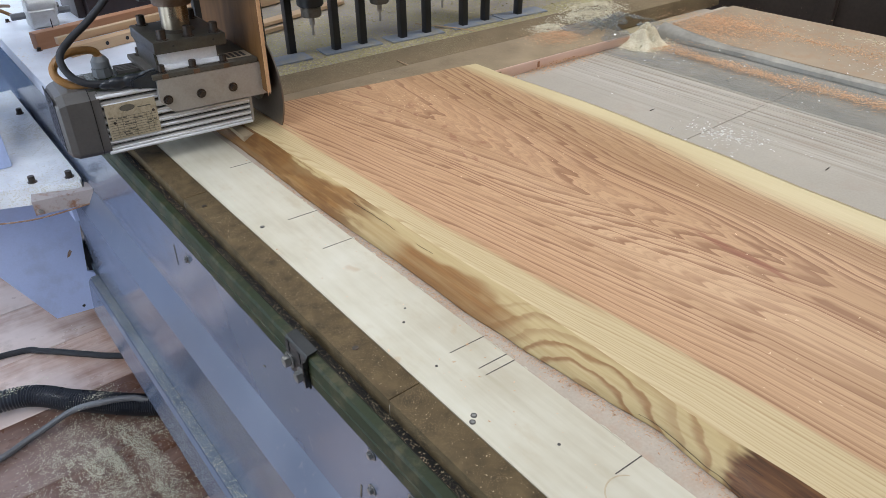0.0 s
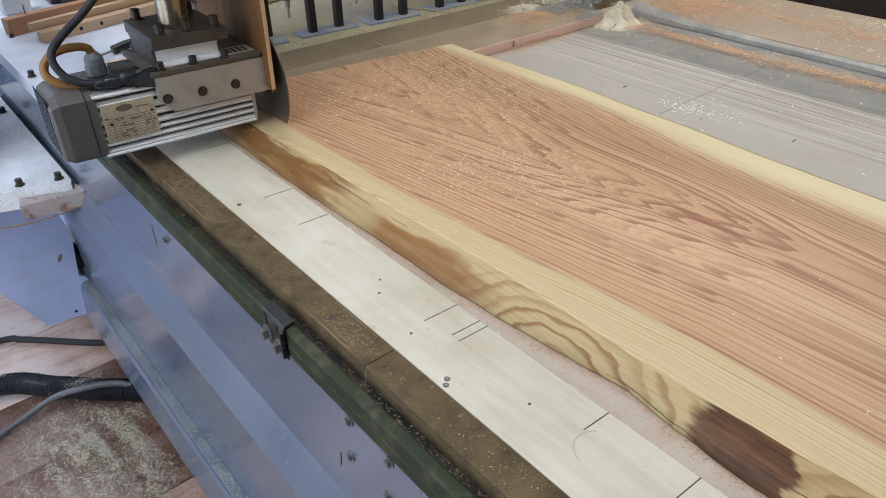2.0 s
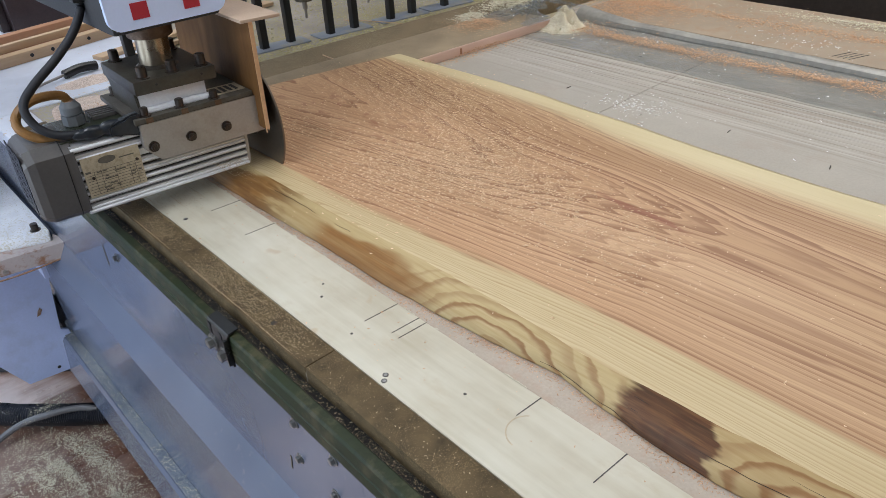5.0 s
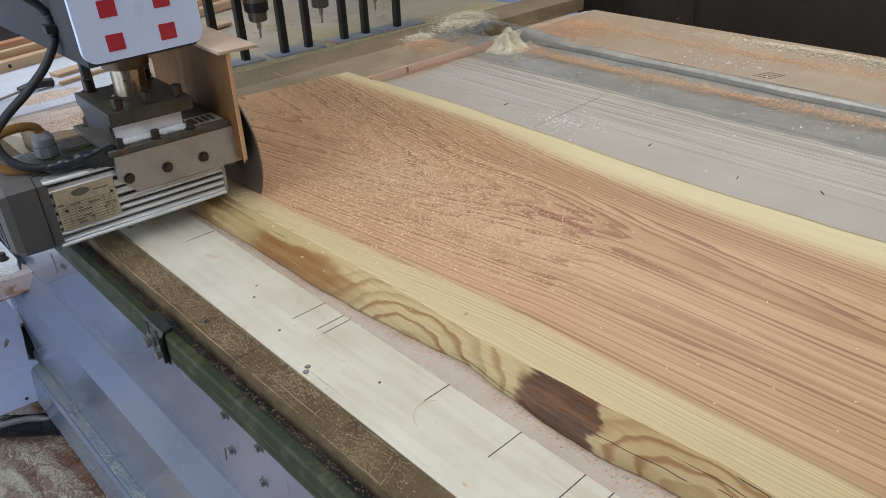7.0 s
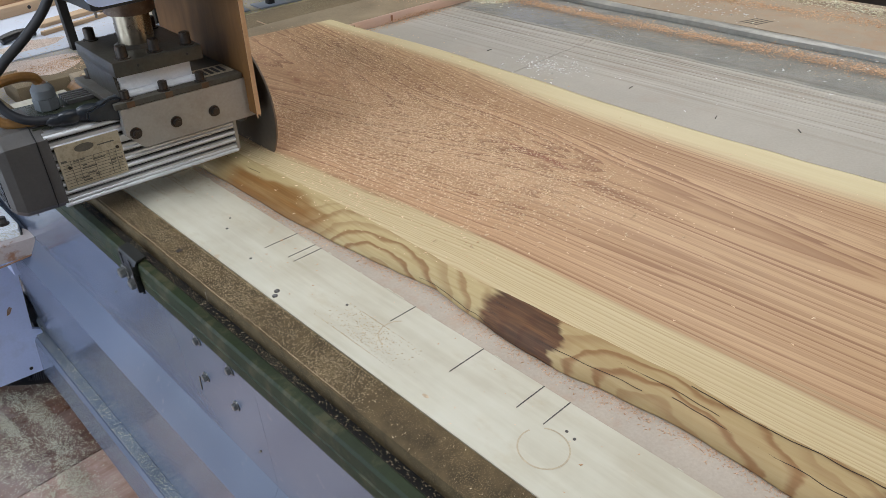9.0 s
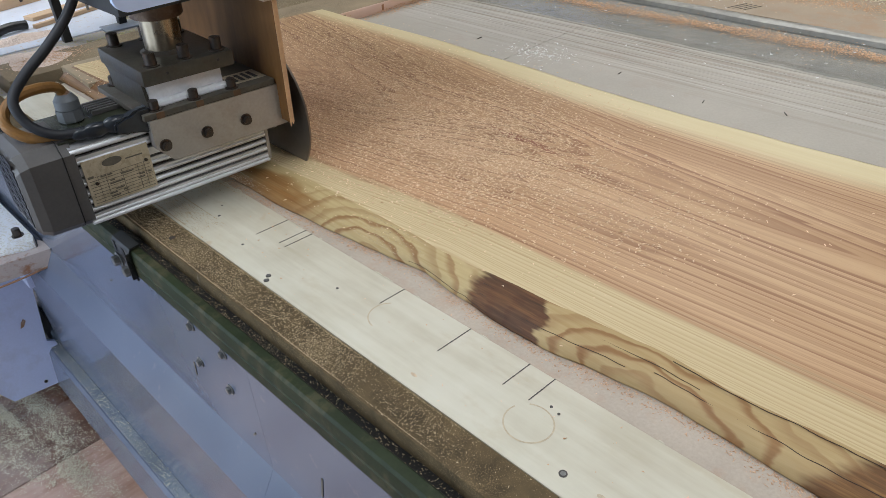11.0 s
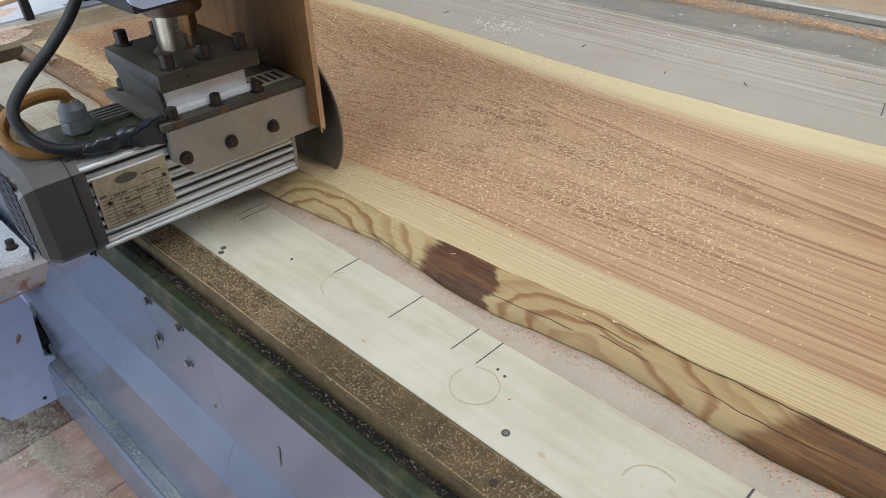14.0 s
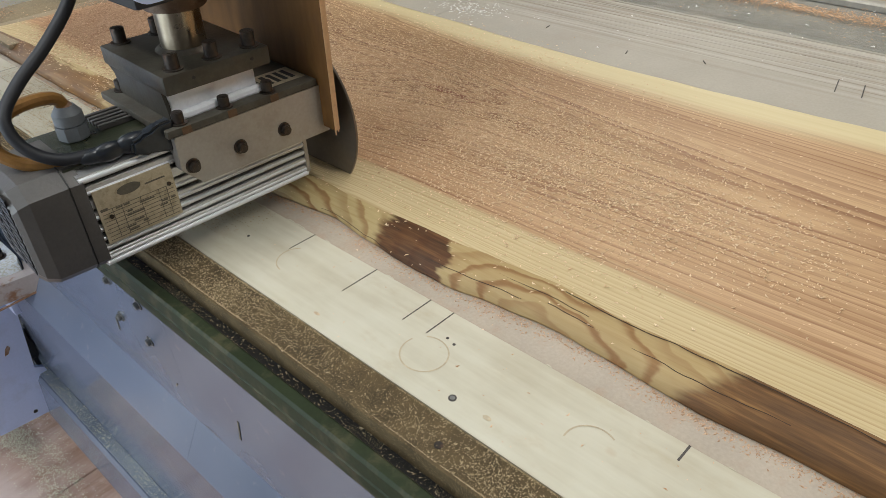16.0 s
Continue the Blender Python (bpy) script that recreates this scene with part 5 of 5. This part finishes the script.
    # -- carriage at the side: shelf, rusty guard, upright plate, column, wheel
    sh = part("shelf", prism(B(), [(-0.3, 0.80), (0.135, 0.626), (0.304, 0.556), (0.322, 0.552), (0.3295, 0.575), (0.3295, 1.5), (-0.3, 1.5)], "z", 0.588, 0.640), WHITEDUST, g, "white painted shelf dusted with chips", False)
    for x, yy in ((0.217, 0.632), (0.306, 0.60), (0.304, 1.22)):
        part("bolt", bolt(0.0088, 0.017), BOLTSTEEL, sh, m=pose(x, yy, 0.640))
    bm = prism(B(), [(0.19, 0.546), (0.34, 0.520), (0.352, 0.535), (0.335, 0.585), (0.326, 0.55), (0.30, 0.5525), (0.20, 0.596)], "z", 0.580, 0.622)
    part("chip_guard", bm, RUSTPAINT, sh, "rusty worn corner guard", False)
    part("screw", bolt(0.005, 0.005), STEEL, sh, m=pose(0.205, 0.545, 0.590, 90, 0, 0))
    part("wire", tube(B(), [(-0.1, 0.69, 0.586), (0.05, 0.60, 0.578), (0.15, 0.555, 0.572), (0.24, 0.531, 0.575), (0.34, 0.521, 0.582)], 0.0022, 6, 6), RUST, sh)
    part("gusset", box(B(), 0.283, 0.295, 0.60, 0.739, 0.50, 0.588, 0.001), BLUEPAINT, sh)
    sp = part("side_plate", prism(B(), [(-0.3, 0.588), (0.335, 0.588), (0.31, 0.44), (0.284, 0.252), (0.303, 0.240), (0.320, 0.104), (0.155, 0.122), (0.054, 0.333), (-0.3, 0.40)], "y", 0.740, 0.752), BLUEPAINT, g, "pale blue painted side plate", False)
    part("hole", cyl(B(), (0.241, 0.7397, 0.134), 0.005, -0.0006, "y", 16), BLACK, sp)
    part("rust_chip", prism(B(), [(0.243, 0.322), (0.249, 0.338), (0.257, 0.346), (0.261, 0.338), (0.252, 0.324)], "y", 0.7392, 0.7398), RUST, sp, "", False)
    part("wheel", cyl(B(), (0.286, 0.79, 0.29), 0.045, 0.022, "x", 28, None, 0.004), BLACK, sp, "black running wheel", True)
    part("brush", box(B(), 0.292, 0.303, 0.752, 0.78, 0.24, 0.44, 0.003), BLACK, sp)
    part("column", box(B(), -0.3, 0.196, 0.775, 1.35, 0.6405, 1.62, 0.006), BLUEPAINT, g, "pale blue gantry column")
    part("far_column", box(B(), 2.755, 2.915, 0.765, 1.25, 0.35, 1.62, 0.006), BLUEPAINT, g, "pale blue far gantry column")
    part("beam", box(B(), -0.3, 2.915, 0.45, 0.80, 1.625, 1.95, 0.01), BLUEPAINT, g, "pale blue gantry beam")
    return g, bl


# ---- loose chips and dust ----
def spread(rg, n, x0, x1, y0, y1, z):
    return np.column_stack([rg.uniform(x0, x1, n), rg.uniform(y0, y1, n), np.full(n, z)])


def heap(rg, n, cx, cy, sx, sy, z, h):
    x, y = rg.normal(0, 1, n), rg.normal(0, 1, n)
    r2 = x * x + y * y
    return np.column_stack([cx + sx * x, cy + sy * y, z + h * np.exp(-r2 * 0.9) * rg.uniform(0.55, 1.0, n)])


def patchy(pts, scale, least, seed=0.0):
    """Keeps the points that lie where a slow noise is high, drawn out into brush strokes."""
    rn = random.Random(int(seed) + 3)
    keep = []
    for p in pts:
        v = noise.noise((p[0] * scale * 0.6, p[1] * scale * 0.22 + p[0] * scale * 0.35, seed)) + 0.35 * noise.noise((p[0] * scale * 2.2, p[1] * scale * 0.9, seed + 4))
        keep.append(v + rn.gauss(0, 0.16) > least)
    return pts[np.array(keep)]


def dune(name, material, cx, cy, rx, ry, z, h, label, category, seed):
    """A low mound of dust with an uneven skin."""
    bm = B()
    n, k = 40, 12
    rings = []
    for i in range(1, k + 1):
        u = i / k
        ring = []
        for j in range(n):
            a = 2 * math.pi * j / n
            w = 1 + 0.35 * noise.noise((math.cos(a) * 1.5, math.sin(a) * 1.5, seed))
            x, y = cx + rx * u * w * math.cos(a), cy + ry * u * w * math.sin(a)
            zz = z + h * (1 - u) ** 1.25 * (1 + 0.5 * noise.noise((x * 60, y * 60, seed))) + (0.0 if i < k else -0.001)
            ring.append(bm.verts.new((x, y, zz)))
        rings.append(ring)
    top = bm.verts.new((cx, cy, z + h))
    for j in range(n):
        bm.faces.new((top, rings[0][j], rings[0][(j + 1) % n]))
    for a, b in zip(rings, rings[1:]):
        for j in range(n):
            bm.faces.new((a[j], b[j], b[(j + 1) % n], a[(j + 1) % n]))
    bm.faces.new(rings[-1][::-1])
    bmesh.ops.recalc_face_normals(bm, faces=bm.faces[:])
    return thing(name, bm, material, label, category, "", "stuff")


PINKDUST = dusty("pink_fine_dust", (0.60, 0.47, 0.38), (0.74, 0.62, 0.53), 260, 0.5, 0.85, 24, 0.2)
PILE = dusty("cream_dust_heap", (0.60, 0.52, 0.36), (0.80, 0.75, 0.60), 300, 0.5, 0.85, 30, 0.2)


def dust():
    rg = np.random.default_rng(7)
    def line(n, x, sx, y0, y1, z):
        """Chips swept into an uneven line along the bed."""
        yy = rg.uniform(y0, y1, n)
        k = 0.5 + 0.5 * np.sin(yy * 9.0) * np.sin(yy * 23.0 + 1.0)
        return np.column_stack([x + (sx * (0.55 + 0.7 * k)) * rg.normal(0, 1, n) + 0.010 * np.sin(yy * 5.0), yy, z + 0.004 * k * rg.uniform(0, 1, n)])
    chips("orange_chips", CHIP_ORANGE, np.vstack([
        line(19000, 1.815, 0.022, -1.0, 1.33, ZS + 0.0065), line(2500, 1.80, 0.05, -1.0, 1.33, ZS + 0.0065),
        line(9000, 2.17, 0.022, -1.0, 1.38, 0.9045), line(2500, 2.17, 0.06, -1.0, 1.38, 0.9045),
        heap(rg, 7000, 2.10, 1.28, 0.09, 0.085, 0.9045, 0.008),
        heap(rg, 2600, 1.50, 1.39, 0.10, 0.016, ZS, 0.014), heap(rg, 2200, 1.60, 1.50, 0.05, 0.04, 0.921, 0.007)]), 0.0021, "orange-brown saw chips scattered in lines", "saw chips", seed=2)
    chips("white_flakes", CHIP_WHITE, np.vstack([heap(rg, 210, 1.40, 0.80, 0.032, 0.05, ZS, 0), heap(rg, 110, 2.05, 0.72, 0.05, 0.08, 0.9045, 0), spread(rg, 50, 1.34, 1.64, -0.6, 1.4, ZS), spread(rg, 160, 1.66, 1.9, -0.8, 1.4, ZS + 0.008)]), 0.0028, "white plastic flakes on the board", "flakes", 0.5, seed=3)
    dune("dust_heap", PILE, 1.80, 1.335, 0.08, 0.06, ZS, 0.072, "steep heap of cream sawdust", "sawdust heap", 3)
    chips("dust_heap_chips", CHIP_CREAM, np.vstack([heap(rg, 2200, 1.80, 1.335, 0.036, 0.03, ZS + 0.004, 0.066), heap(rg, 2200, 1.84, 1.60, 0.05, 0.035, 0.918, 0.016), heap(rg, 2200, 1.95, 1.66, 0.05, 0.04, 0.916, 0.02), heap(rg, 1200, 1.64, 1.58, 0.03, 0.02, 0.921, 0.012), heap(rg, 3200, 2.29, 0.5, 0.022, 0.20, 0.905, 0.014)]), 0.0029, "cream shavings around the heap", "shavings", 0.6, seed=4)
    dune("pink_dust_drift", PINKDUST, 0.55, 1.705, 0.085, 0.060, 0.9148, 0.004, "thin drift of pink dust on the back board", "sawdust", 5)
    dune("pink_dust_drift", PINKDUST, 0.63, 2.125, 0.10, 0.05, ZB + 0.0042, 0.016, "small heap of wood dust beside the air gun", "sawdust", 11)
    dune("pink_dust_drift", PINKDUST, 0.58, 1.90, 0.15, 0.11, ZB + 0.0002, 0.010, "low drift of pink dust on the bed", "sawdust", 8)
    chips("drift_chips", CHIP_RED, np.vstack([heap(rg, 1500, 0.60, 1.80, 0.05, 0.04, ZB + 0.012, 0.006), heap(rg, 900, 0.58, 1.70, 0.05, 0.03, 0.917, 0.003)]), 0.0022, "red-brown chips on the dust drift", "saw chips", seed=16)
    chips("yellow_dust", CHIP_YELLOW, np.vstack([spread(rg, 9000, 0.75, 2.35, 1.79, 1.95, ZB), spread(rg, 3500, 0.9, 2.35, 1.95, 2.4, ZB)]), 0.0038, "yellow-green sawdust along the back board", "sawdust", 0.3, seed=5)
    chips("ledge_chips", CHIP_PALE, spread(rg, 3200, 0.286, 0.3105, -0.2, 2.6, 0.2265), 0.0015, "pale chips on the base ledge", "saw chips", seed=6)
    chips("groove_chips", CHIP_TAN, spread(rg, 1500, 0.3515, 0.366, -0.4, 1.7, 0.876), 0.0011, "pale chips in the black groove", "saw chips", seed=8)
    chips("edge_board_chips", CHIP_TAN, np.vstack([spread(rg, 700, 0.368, 0.4135, -0.4, 1.2, 0.9013)]), 0.00085, "fine chips on the brown edge board", "saw chips", seed=9)
    chips("strip_gap_chips", CHIP_RED, np.vstack([np.column_stack([np.array([lerp_table(XB, q) for q in yy]) - np.abs(rg.normal(0, 0.009, 5200)), yy, np.full(5200, ZS + 0.0046)]) for yy in (rg.uniform(-0.6, 1.3, 5200),)]), 0.0013, "fine brown chips along the live edge", "saw chips", seed=10)
    chips("shelf_floor_chips", CHIP_PALE, np.vstack([patchy(heap(rg, 26000, 0.10, 1.66, 0.085, 0.11, 0.001, 0.018), 26, 0.02), patchy(heap(rg, 12000, 0.17, 1.40, 0.045, 0.12, 0.001, 0.014), 30, 0.05, 7.0), patchy(heap(rg, 6000, 0.20, 1.08, 0.03, 0.10, 0.001, 0.01), 34, 0.10, 9.0), heap(rg, 2200, 0.08, 1.62, 0.11, 0.14, 0.001, 0.0), heap(rg, 260, -0.02, 2.045, 0.06, 0.008, 0.078, 0.002), heap(rg, 260, 0.16, 1.865, 0.035, 0.02, 0.078, 0.002), spread(rg, 700, -0.3, 0.27, 0.6, 2.4, 0.001)]), 0.0018, "pale sawdust on the floor", "sawdust", 0.4, seed=11)
    chips("early_chips", CHIP_PINK, np.vstack([spread(rg, 260, 0.7, 1.2, -0.5, 1.4, ZT), heap(rg, 260, 0.95, 1.36, 0.10, 0.08, ZT, 0.0)]), 0.0017, "few pale chips strewn on the slab", "saw chips", seed=12)
    chips("strip_specks", CHIP_ORANGE, spread(rg, 160, 0.417, 0.535, -0.4, 1.5, 0.9002), 0.0014, "fine specks on the plywood strip", "saw chips", seed=13)


def thrown_chips():
    """Handfuls of chips that the blade cuts out of the slab and throws over it while it advances."""
    rg = np.random.default_rng(21)
    meshes = []
    for k in range(5):
        n = 520
        p = np.column_stack([rg.normal(0, 0.055, n), rg.normal(0, 0.075, n), np.abs(rg.normal(0, 0.0012, n))])
        meshes.append(chips("saw_chips", CHIP_PINK, p, 0.0017, None, "", 0.3, seed=30 + k))
    out = []
    y = 1.46
    while y > -0.30:
        for j in range(9):
            x = 0.67 + 0.44 * (j + rg.uniform(0, 1)) / 9
            lead = 0.62 * (1 - abs(x - 0.86) / 0.34) + rg.uniform(-0.15, 0.16) if x > 0.72 else -0.05 + rg.uniform(-0.08, 0.12)
            yy = y + rg.uniform(-0.03, 0.03)
            t = (1.518 - (yy + lead)) / 1.0105 * 16
            if rg.uniform() < 0.85 and 0.2 < t < 15.2:
                out.append((meshes[int(rg.integers(5))], x, yy, t, rg.uniform(0, 360)))
        y -= 0.062
    # red-brown sawdust that drifts down thickly behind the guard
    red = []
    for k in range(4):
        n = 1500
        p = np.column_stack([rg.normal(0, 0.05, n), rg.normal(0, 0.055, n), np.abs(rg.normal(0, 0.0018, n))])
        red.append(chips("red_sawdust", CHIP_RED, p, 0.0021, None, "", 0.4, seed=70 + k))
    y = 1.42
    while y > 0.66:
        for j in range(6):
            x = 0.715 + 0.12 * (j + rg.uniform(0, 1)) / 6
            t = (1.518 - (y - 0.36 - rg.uniform(0, 0.10))) / 1.0105 * 16
            if 0.2 < t < 15.2:
                out.append((red[int(rg.integers(4))], x, y + rg.uniform(-0.02, 0.02), t, rg.uniform(0, 360)))
        y -= 0.06
    # finer dust that settles on the strip and the edge board just ahead of the motor
    fine = []
    for k in range(4):
        n = 900
        p = np.column_stack([rg.normal(0, 0.020, n).clip(-0.021, 0.021), rg.normal(0, 0.032, n), np.zeros(n)])
        fine.append(chips("fine_dust", CHIP_DUST, p, 0.00085, None, "", 0.35, seed=50 + k))
    y = 1.30
    while y > -0.15:
        for x in (0.391, 0.391, 0.440, 0.475, 0.510):
            t = (1.518 - (y + rg.uniform(-0.04, 0.13 if x > 0.4 else 0.85))) / 1.0105 * 16
            if 0.2 < t < 15.2 and (y < 1.0 or rg.uniform() < 0.5):
                out.append((fine[int(rg.integers(4))], x + rg.uniform(-0.001, 0.001), y + rg.uniform(-0.02, 0.02), t, 0.0))
        y -= 0.055
    return out


room(), bed(), boards(), slab(), film(), crumpled_film(), slivers(), tool_rack(), end_clutter(), hoses()
GANTRY, SAW_BLADE = gantry()
dust()
THROWN = thrown_chips()


# ---- what moves ----
def motions():
    walk(GANTRY, [(0.25 * i, pose(0, S(0.25 * i), 0)) for i in range(65)])
    walk(SAW_BLADE, [(0.1 * i, pose(0.650, 0.004, 1.0, -80 * i, 0, 0)) for i in range(161)])
    for me, x, y, t, a in THROWN:
        on_strip = x < 0.55
        label = "fine tan dust settled before the saw" if on_strip else "pale pink chips thrown onto the slab"
        if me.name.startswith("red"):
            label = "red-brown sawdust lying thickly behind the saw"
        ob = tagged(new(me.name.split(".")[0], me), label, "saw chips", "settled dust" if on_strip else "thrown chips", "stuff")
        z = 0.9013 if on_strip else ZT + 0.0004
        rest, cut = pose(x, y, z, 0, 0, a), pose(0.90 + 0.1 * (x - 0.9), S(t), ZT - 0.014, 0, 0, a)
        mid = pose(0.70 + 0.6 * (x - 0.7), S(t) + 0.6 * (y - S(t)), ZT + 0.03, 0, 0, a)
        walk(ob, [(0, cut), (max(0.05, t - 0.3), cut), (t, mid), (min(15.9, t + 0.3), rest), (16, rest)])


motions()
